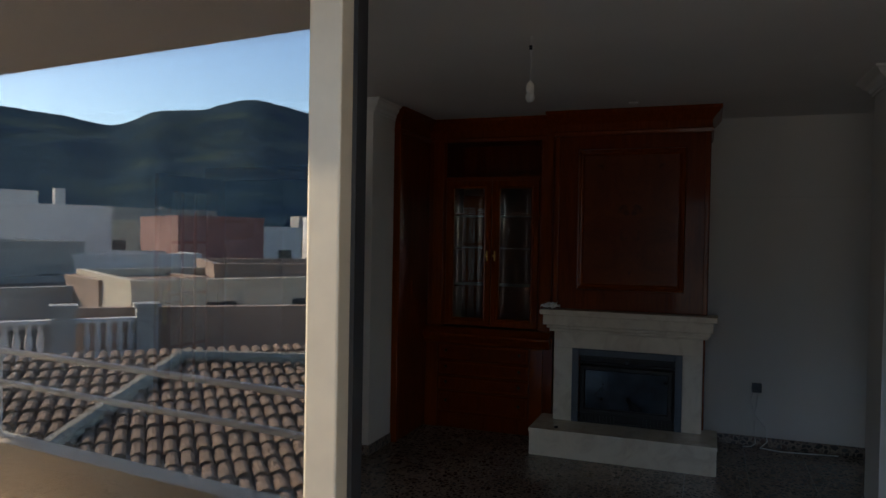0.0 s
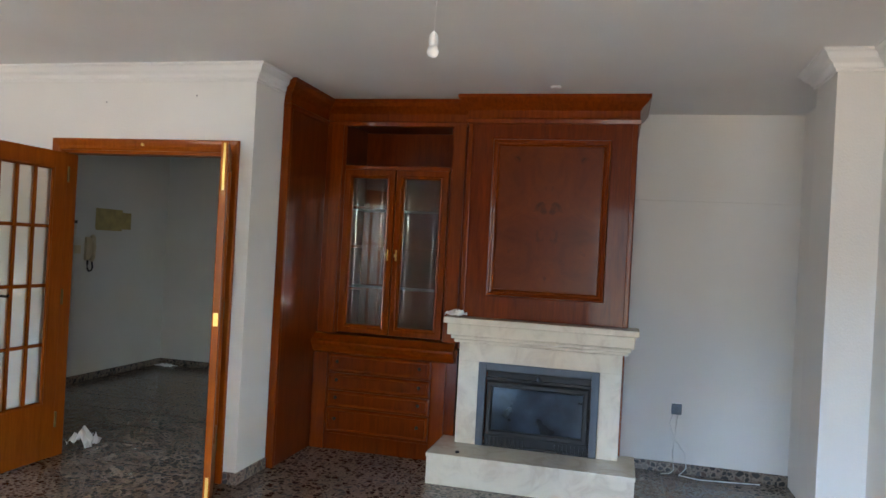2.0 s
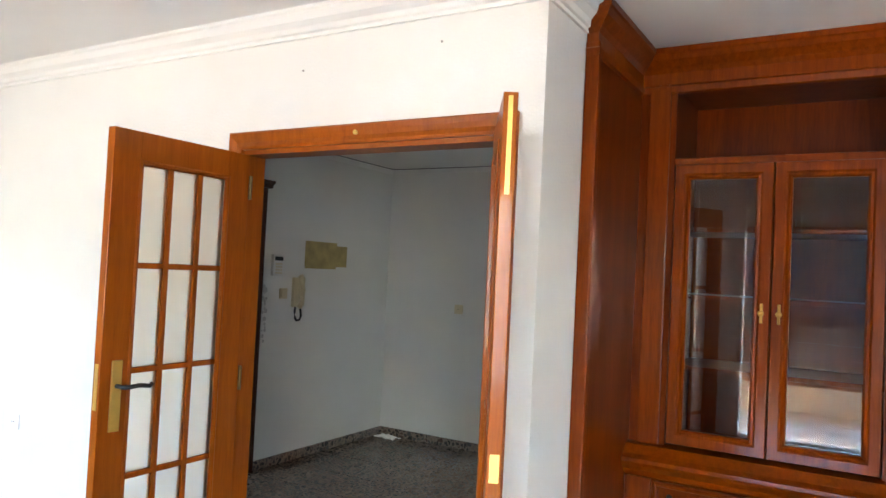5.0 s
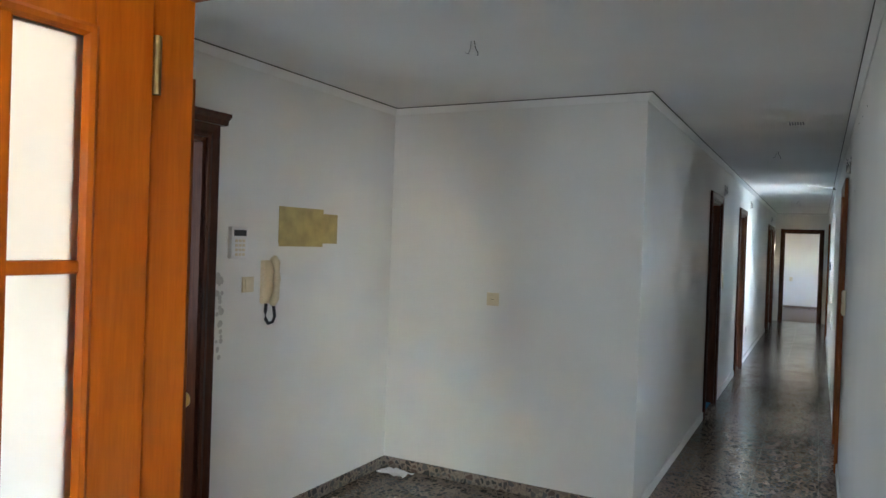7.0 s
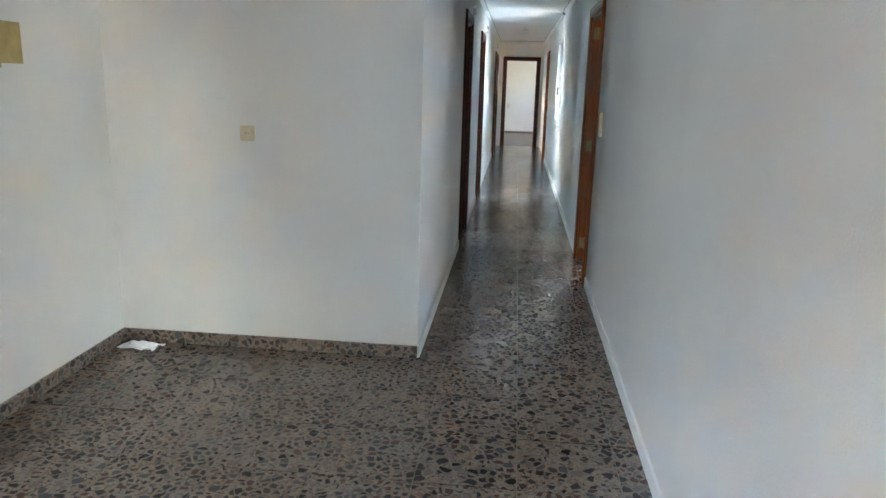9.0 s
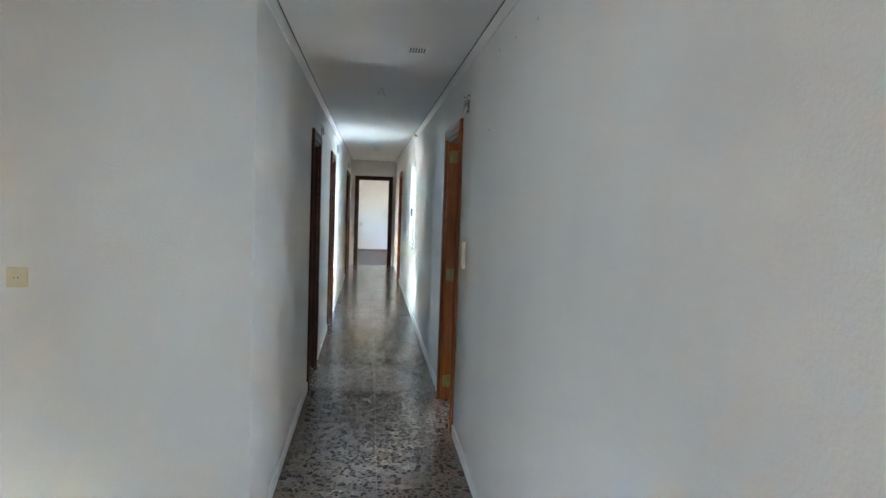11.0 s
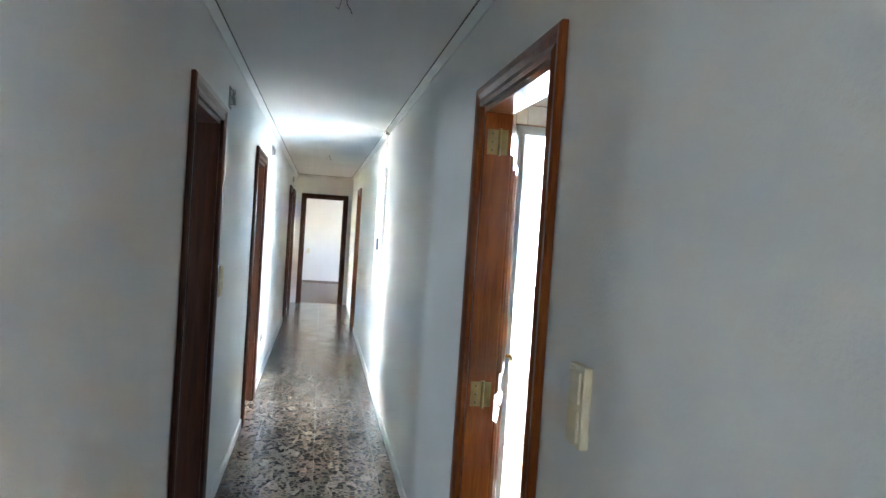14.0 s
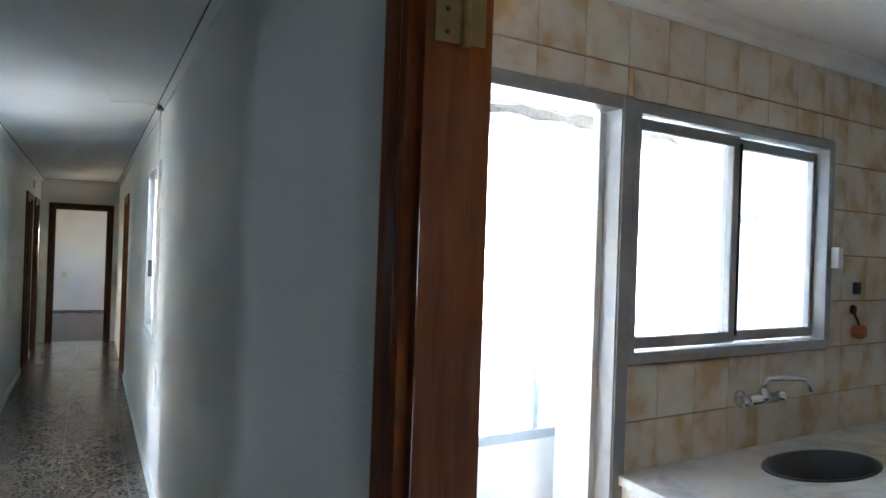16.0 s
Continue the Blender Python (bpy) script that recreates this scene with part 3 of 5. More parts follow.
# ---- glazed double door ----
def glazed_leaf(label, w, h, handle):
    """Leaf in its own coordinates: hinge at x=0, z up, thickness along y."""
    t = thing("glazed_door", label, "door", "leaves of the double door")
    th, st, top, bot = 0.019, 0.11, 0.105, 0.37
    for x0, x1 in ((0, st), (w - st, w)):
        part("stile", boxes((x0, -th, 0.008, x1, th, h), bevel=0.003), DOOR_WOOD, t)
    part("top_rail", boxes((st, -th, h - top, w - st, th, h), bevel=0.002), DOOR_WOOD, t)
    part("bottom_rail", boxes((st, -th, 0.008, w - st, th, bot), bevel=0.002), DOOR_WOOD, t)
    gx0, gx1, gz0, gz1 = st, w - st, bot, h - top
    for s in (-1, 1):
        bm = B()
        rect_mould(bm, (gx0 + 0.016, s * th, gz0 + 0.016), (1, 0, 0), (0, 0, 1), (0, s, 0), gx1 - gx0 - 0.032, gz1 - gz0 - 0.032,
                   [(0, -0.008), (0.006, 0.003), (0.014, 0.006), (0.02, 0.003), (0.02, -0.008)])
        part("glazing_bead", bm, DOOR_WOOD, t)
    cw, ch = (gx1 - gx0) / 3, (gz1 - gz0) / 4
    for i in (1, 2):
        x = gx0 + i * cw
        part("glazing_bar", boxes((x - 0.011, -0.015, gz0, x + 0.011, 0.015, gz1), bevel=0.005), DOOR_WOOD, t)
    for j in (1, 2, 3):
        z = gz0 + j * ch
        part("glazing_bar", boxes((gx0, -0.014, z - 0.011, gx1, 0.014, z + 0.011), bevel=0.005), DOOR_WOOD, t)
    for i in range(3):
        for j in range(4):
            part("pane", boxes((gx0 + i * cw + 0.008, -0.003, gz0 + j * ch + 0.008, gx0 + (i + 1) * cw - 0.008, 0.003, gz0 + (j + 1) * ch - 0.008)), GLASS_FROST, t, "pale patterned glass pane")
    for z in (0.25, 1.05, 1.85):
        bm = B()
        cyl(bm, (-0.004, th + 0.004, z - 0.05), (-0.004, th + 0.004, z + 0.05), 0.007)
        part("hinge", bm, OLD_BRASS, t, "brass hinge")
    if handle:
        for s in (-1, 1):
            hp = part("handle_plate", boxes((w - 0.082, s * (th + 0.003) - 0.004, 0.92, w - 0.042, s * (th + 0.003) + 0.004, 1.17), bevel=0.003), BRASS, t, "long brass handle plate")
            bm = B()
            tube(bm, [(w - 0.062, s * th, 1.08), (w - 0.062, s * (th + 0.045), 1.08), (w - 0.075, s * (th + 0.055), 1.08), (w - 0.12, s * (th + 0.055), 1.083), (w - 0.165, s * (th + 0.05), 1.075), (w - 0.175, s * (th + 0.05), 1.085)], 0.008)
            part("lever", bm, BLACK_IRON, hp, "dark lever handle", True)
        part("latch", boxes((w - 0.001, -0.009, 1.0, w + 0.002, 0.009, 1.16)), BRASS, t)
    else:
        part("strike_plate", boxes((w - 0.001, -0.012, 1.02, w + 0.003, 0.012, 1.09)), BRASS, t, "brass strike plate")
        part("flush_bolt", boxes((w - 0.001, -0.006, h - 0.26, w + 0.003, 0.006, h - 0.01)), BRASS, t, "brass flush bolt")
        part("flush_bolt", boxes((w - 0.001, -0.008, 0.02, w + 0.003, 0.008, 0.22)), BRASS, t, "brass flush bolt")
    return t


leaf = glazed_leaf("open varnished orange wood door with twelve glass panes and a brass handle", 0.63, 1.988, True)
leaf.matrix_world = pose(-3.192, YD + 0.005, 0, 0, 0, -90.6)
leaf = glazed_leaf("open varnished orange wood door leaf with brass bolts on its edge", 0.585, 2.0, False)
leaf.matrix_world = pose(-1.99, YD - 0.03, 0, 0, 0, -61)

# ---- built-in wall cabinet ----
cab = thing("wall_cabinet", "built-in cherry wood wall cabinet with glazed doors and drawers", "cabinet", at=(-1.3, 4.8, 0))
XS = -1.80
part("side_panel", boxes((-1.843, 4.06, 0, XS, YB, 2.40), bevel=0.002), CABINET_WOOD, cab)
part("side_pilaster", boxes((-1.843, 4.02, 0, XS + 0.012, 4.06, 2.42), bevel=0.008), CABINET_TRIM, cab)
FRAME_P = [(-0.02, 0), (-0.016, 0.012), (-0.006, 0.02), (0.006, 0.016), (0.014, 0.022), (0.022, 0.012), (0.024, 0)]
YU, YL = 4.66, 4.60     # fronts of the upper and lower cabinet
for nm, d in (("back", (XS, YB - 0.02, 0.8, -0.74, YB, 2.4)), ("end_panel", (XS, YU, 0.8, -1.645, YB - 0.02, 2.4)), ("end_panel", (-0.85, YU, 0.8, -0.72, YB - 0.02, 2.4)),
              ("divider", (-1.645, YU, 2.045, -0.85, YB - 0.02, 2.07)), ("top_board", (-1.645, YU + 0.02, 2.38, -0.85, YB - 0.02, 2.4))):
    part(nm, boxes(d), CABINET_WOOD, cab)
for z in (1.17, 1.48, 1.77):
    part("shelf", boxes((-1.645, YU + 0.06, z - 0.01, -0.85, YB - 0.02, z + 0.01), bevel=0.002), CABINET_WOOD, cab)
part("niche_floor", boxes((-1.645, YU - 0.006, 2.045, -0.85, YU + 0.004, 2.075), bevel=0.004), CABINET_TRIM, cab)
for x in (-1.715, -0.79):
    part("pilaster", boxes((x - 0.045, YU - 0.014, 0.83, x + 0.045, YU, 2.40), bevel=0.004), CABINET_TRIM, cab)
part("base_body", boxes((XS, YL + 0.02, 0.08, -0.72, YB, 0.79)), CABINET_WOOD, cab)
part("plinth", boxes((XS, YL + 0.015, 0.0, -0.78, YL + 0.05, 0.115), bevel=0.004), CABINET_WOOD, cab)
bm = B()
path_mould(bm, [(XS, YL + 0.01), (-0.74, YL + 0.01)], [(0, 0.70), (0.012, 0.71), (0.02, 0.73), (0.045, 0.755), (0.055, 0.77), (0.055, 0.785), (0.03, 0.8), (-0.005, 0.835), (-0.07, 0.84), (-0.07, 0.70)])
part("base_cornice", bm, CABINET_TRIM, cab, "heavy moulded cherry ledge")
for x in (-1.735, -0.845):
    part("base_pilaster", boxes((x - 0.05, YL, 0.0, x + 0.05, YL + 0.02, 0.70), bevel=0.004), CABINET_TRIM, cab)
for z0, z1 in ((0.565, 0.695), (0.437, 0.557), (0.312, 0.429), (0.13, 0.304)):
    d = part("drawer", boxes((-1.675, YL + 0.004, z0, -0.905, YL + 0.03, z1), bevel=0.006), CABINET_WOOD, cab)
    bm = B()
    rect_mould(bm, (-1.655, YL + 0.004, z0 + 0.02), (1, 0, 0), (0, 0, 1), (0, -1, 0), 0.73, z1 - z0 - 0.04, [(-0.004, -0.002), (0, 0.004), (0.008, 0.005), (0.014, -0.002)])
    part("bead", bm, CABINET_TRIM, d)
    for x in (-1.6, -0.98):
        bm = B()
        lathe(bm, (x, YL + 0.004, (z0 + z1) / 2 + 0.012), [(0.005, 0), (0.005, 0.01), (0.011, 0.014), (0.013, 0.02), (0.009, 0.027), (0.002, 0.029)], 14, (0, -1, 0))
        part("knob", bm, BLACK_IRON, d, "small dark knob", True)
for x0, x1 in ((-1.64, -1.25), (-1.245, -0.855)):
    bm = B()
    rect_mould(bm, (x0 + 0.065, YU, 0.915), (1, 0, 0), (0, 0, 1), (0, -1, 0), x1 - x0 - 0.13, 1.065, [(0, -0.02), (0, 0.006), (0.008, 0.016), (0.018, 0.012), (0.026, 0.018), (0.062, 0.018), (0.065, 0.012), (0.065, -0.02)])
    d = part("door", bm, CABINET_TRIM, cab)
    p = part("glass_pane", boxes((x0 + 0.06, YU + 0.004, 0.91, x1 - 0.06, YU + 0.008, 1.985)), GLASS, d, "clear bevelled glass pane")
    for k in (0.1, x1 - x0 - 0.1):
        part("bevel_strip", boxes((x0 + k - 0.002, YU - 0.001, 0.95, x0 + k + 0.002, YU + 0.003, 1.95)), GLASS, d).visible_shadow = False
    bm = B()
    kx = x1 - 0.03 if x0 < -1.4 else x0 + 0.03
    lathe(bm, (kx, YU - 0.018, 1.43), [(0.006, 0), (0.006, 0.008), (0.012, 0.014), (0.012, 0.022), (0.003, 0.027)], 14, (0, -1, 0))
    cyl(bm, (kx, YU - 0.022, 1.39), (kx, YU - 0.022, 1.47), 0.006)
    part("knob", bm, BRASS, d, "brass door knob", True)
TOPP = [(0, 2.36), (0.012, 2.365), (0.016, 2.39), (0.006, 2.4), (0.006, 2.45), (0.02, 2.47), (0.05, 2.5), (0.062, 2.52), (0.07, 2.525), (0.07, HL - 0.002), (-0.03, HL - 0.002), (-0.03, 2.36)]
bm = B()
path_mould(bm, [(-1.84, 4.03), (XS, 4.03), (XS, YU), (-0.72, YU)], TOPP)
part("top_cornice", bm, CABINET_TRIM, cab, "moulded cherry cornice")

# ---- panelled chimney breast ----
hood = thing("chimney_panel", "cherry wood panelled chimney breast with a burl centre panel", "panelling", at=(-0.12, 4.5, 1.05))
HX0, HX1, HY = -0.70, 0.42, 4.50
part("body", boxes((HX0, HY, 1.047, HX1, YB, 2.42), bevel=0.003), CABINET_WOOD, hood)
part("lower_board", boxes((HX0 + 0.01, 4.60, 0.0, HX1 - 0.01, YB, 1.047)), CABINET_TRIM, hood)
part("burl_panel", boxes((-0.50, HY - 0.006, 1.22, 0.235, HY + 0.004, 2.235)), BURL, hood, "flame-figured burl veneer panel")
bm = B()
rect_mould(bm, (-0.475, HY, 1.245), (1, 0, 0), (0, 0, 1), (0, -1, 0), 0.685, 0.967, [(-0.005, 0), (0, 0.012), (0.008, 0.018), (0.014, 0.01), (0.022, 0.012), (0.03, 0.026), (0.038, 0.028), (0.042, 0.014), (0.046, 0)])
part("panel_moulding", bm, CABINET_TRIM, hood)
for x in (HX0 + 0.02, HX1 - 0.02):
    part("corner_bead", boxes((x - 0.016, HY - 0.012, 1.05, x + 0.016, HY, 2.36), bevel=0.005), CABINET_TRIM, hood)
bm = B()
path_mould(bm, [(HX0, YB), (HX0, HY), (HX1, HY), (HX1, YB)], [(o, z) for o, z in TOPP], 1)
part("cornice", bm, CABINET_TRIM, hood, "moulded cherry cornice")

# ---- fireplace ----
fire = thing("fireplace", "cream marble fireplace with a mantel and a black stove insert", "fireplace", at=(-0.14, 4.5, 0))
part("hearth", boxes((-0.785, 4.155, 0, 0.497, 4.62, 0.17)), MARBLE, fire)
part("hearth_slab", boxes((-0.79, 4.148, 0.17, 0.502, 4.62, 0.197), bevel=0.004), MARBLE, fire)
for x0, x1 in ((-0.677, -0.535), (0.259, 0.395)):
    part("leg", boxes((x0, 4.47, 0.197, x1, 4.62, 0.752), bevel=0.003), MARBLE, fire)
part("lintel", boxes((-0.677, 4.47, 0.752, 0.395, 4.62, 0.875), bevel=0.003), MARBLE, fire)
part("mantel_moulding", boxes((-0.71, 4.44, 0.875, 0.43, 4.6, 0.9), (-0.73, 4.425, 0.9, 0.445, 4.6, 0.925), bevel=0.007), MARBLE, fire)
part("mantel_frieze", boxes((-0.755, 4.405, 0.925, 0.465, 4.6, 1.005), bevel=0.008), MARBLE, fire)
part("mantel_shelf", boxes((-0.775, 4.375, 1.005, 0.49, 4.6, 1.045), bevel=0.006), MARBLE, fire)
ins = part("stove_surround", boxes((-0.535, 4.455, 0.197, -0.485, 4.49, 0.752), (0.209, 4.455, 0.197, 0.259, 4.49, 0.752), (-0.485, 4.455, 0.705, 0.209, 4.49, 0.752), bevel=0.004), STEEL_GREY, fire, "grey painted metal surround")
part("firebox", boxes((-0.48, 4.50, 0.2, 0.204, 4.9, 0.7)), BLACK_IRON, ins)
bm = B()
rect_mould(bm, (-0.435, 4.48, 0.31), (1, 0, 0), (0, 0, 1), (0, -1, 0), 0.595, 0.285, [(0, -0.02), (0, 0.02), (0.008, 0.028), (0.03, 0.028), (0.038, 0.02), (0.038, -0.02)])
part("stove_door", bm, BLACK_IRON, ins)
part("stove_glass", boxes((-0.44, 4.474, 0.305, 0.165, 4.48, 0.6)), GLASS_DARK, ins, "dark stove glass with a cloudy bluish reflection painted in")
part("vent_bar", boxes((-0.485, 4.468, 0.64, 0.209, 4.5, 0.655), (-0.485, 4.468, 0.69, 0.209, 4.5, 0.705), bevel=0.003), BLACK_IRON, ins)
for k in range(26):
    x = -0.465 + k * 0.0262
    if abs(x + 0.13) > 0.09:
        part("grille_slat", boxes((x, 4.468, 0.205, x + 0.011, 4.492, 0.262)), BLACK_IRON, ins)
part("grille_frame", boxes((-0.485, 4.466, 0.197, 0.209, 4.495, 0.207), (-0.485, 4.466, 0.258, 0.209, 4.495, 0.272)), BLACK_IRON, ins)
bm = B()
lathe(bm, (-0.13, 4.468, 0.672), [(0.006, 0), (0.006, 0.012), (0.016, 0.016), (0.016, 0.024), (0.004, 0.028)], 14, (0, -1, 0))
part("damper_knob", bm, STEEL_GREY, ins, "", True)
bm = B()
tube(bm, [(0.198, 4.46, 0.5), (0.198, 4.43, 0.495), (0.2, 4.42, 0.46), (0.2, 4.425, 0.4), (0.198, 4.44, 0.385)], 0.008)
part("stove_handle", bm, BLACK_IRON, ins, "curved black handle", True)
bm = B()
lathe(bm, (-0.6, 4.22, 0.197), [(0.014, 0), (0.015, 0.006), (0.012, 0.012), (0.003, 0.013)], 16)
solid("stove_knob", bm, BLACK_PLASTIC, "loose black round knob lying on the hearth", "knob", smooth=True)


def crumpled(name, at, size, seed, mat, label):
    """A crumpled sheet of paper."""
    bm = B()
    n = 9
    g = [[None] * n for _ in range(n)]
    for i in range(n):
        for j in range(n):
            p = Vector((i / (n - 1) - 0.5, j / (n - 1) - 0.5, 0))
            q = noise.noise_vector(p * 3.1 + Vector((seed, seed * 1.7, 0)))
            z = 0.32 + 0.55 * noise.noise(p * 4 + Vector((0, seed, seed))) - 0.9 * (p.x * p.x + p.y * p.y) * (0.3 + 0.5 * abs(q.z))
            g[i][j] = bm.verts.new(Vector(at) + Vector(((p.x + q.x * 0.18) * size[0], (p.y + q.y * 0.18) * size[1], max(0.0, z) * size[2])))
    for i in range(n - 1):
        for j in range(n - 1):
            bm.faces.new((g[i][j], g[i + 1][j], g[i + 1][j + 1], g[i][j + 1]))
    low = min(v.co.z for v in bm.verts)
    for v in bm.verts:
        v.co.z -= low - at[2]
    ob = solid(name, bm, mat, label, "paper")
    ob.modifiers.new("thickness", "SOLIDIFY").thickness = 0.0015
    return ob


crumpled("paper_tissue", (-0.71, 4.45, 1.047), (0.13, 0.11, 0.09), 2.3, PAPER, "crumpled white tissue on the mantel shelf")
crumpled("paper_tissue", (-3.2, 3.98, 0.002), (0.16, 0.16, 0.2), 5.1, PAPER, "crumpled white tissue lying on the hall floor")
crumpled("paper_tissue", (-4.6, 6.88, 0.002), (0.2, 0.1, 0.05), 7.7, PAPER, "scrap of paper in the hall corner")

# ---- living room fittings ----
lamp = thing("pendant_bulb", "bare bulb in a white holder hanging from its wire", "lamp", at=(-0.405, 2.430, HL))
bm = B()
tube(bm, [(-0.405, 2.430, HL), (-0.407, 2.430, HL - 0.06), (-0.401, 2.431, HL - 0.1), (-0.405, 2.430, HL - 0.22)], 0.0028, 6)
tube(bm, [(-0.401, 2.430, HL), (-0.395, 2.435, HL - 0.05), (-0.406, 2.430, HL - 0.1)], 0.0025, 6)
part("wire", bm, WHITE_PLASTIC, lamp)
part("connector", boxes((-0.412, 2.423, HL - 0.065, -0.398, 2.437, HL - 0.045)), BLACK_PLASTIC, lamp)
bm = B()
lathe(bm, (-0.405, 2.430, HL - 0.275), [(0.018, 0), (0.019, 0.015), (0.018, 0.042), (0.012, 0.052), (0.005, 0.06)], 20)
part("holder", bm, WHITE_PLASTIC, lamp, "", True)
bm = B()
lathe(bm, (-0.405, 2.430, HL - 0.318), [(0.003, 0), (0.012, 0.003), (0.02, 0.012), (0.023, 0.024), (0.02, 0.036), (0.016, 0.045)], 20)
part("bulb", bm, WHITE_PLASTIC, lamp, "unlit frosted bulb", True)
bm = B()
lathe(bm, (-0.1, 4.25, HL - 0.014), [(0.015, 0), (0.03, 0.003), (0.034, 0.014)], 20)
solid("smoke_alarm", bm, WHITE_PLASTIC, "flat white round alarm on the living room ceiling", "alarm", smooth=True)


def wall_plate(name, label, category, c, n, w, h, mat, rocker=1, round_knob=False, depth=0.012):
    """Switch or socket on a wall at c with normal n."""
    t = thing(name, label, category, at=c)
    c, n = Vector(c), Vector(n)
    u = Vector((-n.y, n.x, 0))
    m = Matrix(((u.x, 0, n.x, c.x), (u.y, 0, n.y, c.y), (0, 1, 0, c.z), (0, 0, 0, 1)))

    def local(bm):
        bmesh.ops.transform(bm, matrix=m, verts=bm.verts)
        return bm
    part("plate", local(boxes((-w / 2, -h / 2, 0, w / 2, h / 2, depth), bevel=min(0.005, depth * 0.4))), mat, t)
    for k in range(rocker):
        z0 = -h / 2 + 0.012 + k * (h - 0.012) / rocker
        z1 = -h / 2 + (k + 1) * (h - 0.012) / rocker
        part("rocker", local(boxes((-w / 2 + 0.014, z0, depth - 0.002, w / 2 - 0.014, z1, depth + 0.005), bevel=0.002)), mat, t)
    if round_knob:
        bm = B()
        lathe(bm, (0, 0, depth), [(0.019, 0), (0.018, 0.004), (0.003, 0.005)], 20)
        part("insert", local(bm), mat, t)
        bm = B()
        for s in (-0.007, 0.007):
            cyl(bm, (s, 0, depth + 0.004), (s, 0, depth + 0.0065), 0.0025, n=8)
        part("contacts", local(bm), BLACK_PLASTIC, t)
    return t


wall_plate("wall_socket", "grey wall socket above the skirting with loose cable", "socket", (0.79, YB - 0.03, 0.45), (0, -1, 0), 0.07, 0.075, STEEL_GREY, 0, True)
bm = B()
tube(bm, [(0.77, YB - 0.03, 0.43), (0.745, YB - 0.05, 0.35), (0.78, YB - 0.06, 0.25), (0.86, YB - 0.06, 0.15), (0.87, YB - 0.08, 0.05), (0.82, YB - 0.11, 0.006), (0.95, YB - 0.16, 0.006), (1.15, YB - 0.13, 0.006), (1.35, YB - 0.1, 0.006)], 0.004, 8)
solid("loose_cable", bm, WHITE_PLASTIC, "thin white cable trailing from the socket along the floor", "cable", smooth=True)
bm = B()
tube(bm, [(0.80, YB - 0.03, 0.42), (0.79, YB - 0.05, 0.3), (0.775, YB - 0.05, 0.15), (0.79, YB - 0.05, 0.02), (0.76, YB - 0.09, 0.006), (0.7, YB - 0.12, 0.006)], 0.004, 8)
solid("loose_cable", bm, WHITE_PLASTIC, "thin white cable hanging from the socket to the floor", "cable", smooth=True)
wall_plate("wall_socket", "ivory wall socket on the white wall beside the double door", "socket", (-4.79, YD, 0.63), (0, -1, 0), 0.075, 0.08, WHITE_PLASTIC, 0, True)
for i, (x, z) in enumerate(((0.74, 1.42), (0.7, 1.18), (1.3, 1.36), (1.29, 1.1), (0.95, 1.05))):
    bm = B()
    lathe(bm, (x, YB - 0.0175, z), [(0.004, 0), (0.003, 0.002), (0.001, 0.003)], 10, (0, -1, 0))
    solid("wall_plug", bm, CEMENT, "small grey plug remaining in the plaster", "wall plug")
for x, z in ((-2.9, 2.32), (-2.25, 2.36)):
    bm = B()
    lathe(bm, (x, YD, z), [(0.005, 0), (0.004, 0.003), (0.001, 0.004)], 10, (0, -1, 0))
    solid("wall_plug", bm, CEMENT, "small grey wall plug above the double door", "wall plug")

# ---- hall fittings ----
tk = thing("alarm_keypad", "white alarm keypad with a dark display", "keypad", at=(XP, 5.51, 1.52))
part("case", boxes((XP, 5.455, 1.44, XP + 0.028, 5.57, 1.6), bevel=0.006), WHITE_PLASTIC, tk)
part("display", boxes((XP + 0.027, 5.47, 1.555, XP + 0.03, 5.555, 1.585)), BLACK_PLASTIC, tk, "dark display")
for i in range(3):
    for j in range(4):
        part("key", boxes((XP + 0.026, 5.48 + i * 0.025, 1.455 + j * 0.023, XP + 0.031, 5.496 + i * 0.025, 1.468 + j * 0.023), bevel=0.001), IVORY, tk)
wall_plate("light_switch", "ivory light switch beside the intercom", "switch", (XP, 5.6, 1.305), (1, 0, 0), 0.08, 0.08, IVORY)
ph = thing("intercom_phone", "ivory door intercom handset with a black coiled cord", "intercom", at=(XP, 5.740, 1.3))
part("base", boxes((XP, 5.695, 1.2, XP + 0.03, 5.780, 1.43), bevel=0.008), IVORY, ph)
bm = B()
tube(bm, [(XP + 0.04, 5.750, 1.44), (XP + 0.062, 5.750, 1.42), (XP + 0.068, 5.750, 1.33), (XP + 0.062, 5.750, 1.23), (XP + 0.04, 5.750, 1.2)], 0.022, 12)
part("handset", bm, IVORY, ph, "", True)
bm = B()
pts = [(XP + 0.03, 5.715, 1.2), (XP + 0.035, 5.707, 1.16), (XP + 0.035, 5.710, 1.12), (XP + 0.035, 5.730, 1.095), (XP + 0.035, 5.765, 1.1), (XP + 0.035, 5.780, 1.13), (XP + 0.04, 5.765, 1.18), (XP + 0.045, 5.755, 1.2)]
tube(bm, pts, 0.009, 10)
part("cord", bm, BLACK_PLASTIC, ph, "black coiled cord", True)
bm = boxes((XP, 5.83, 1.525, XP + 0.0025, 6.36, 1.70), (XP, 5.83, 1.70, XP + 0.0026, 6.22, 1.725))
box(bm, XP, 5.835, 1.505, XP + 0.0024, 6.22, 1.525)
solid("glue_patch", bm, GLUE, "yellowed glue patch where a fitting was torn off", "wall mark")
wall_plate("wall_socket", "ivory round-insert socket on the hall's end wall", "socket", (-3.98, YF, 1.205), (0, -1, 0), 0.082, 0.082, IVORY, 0, True)
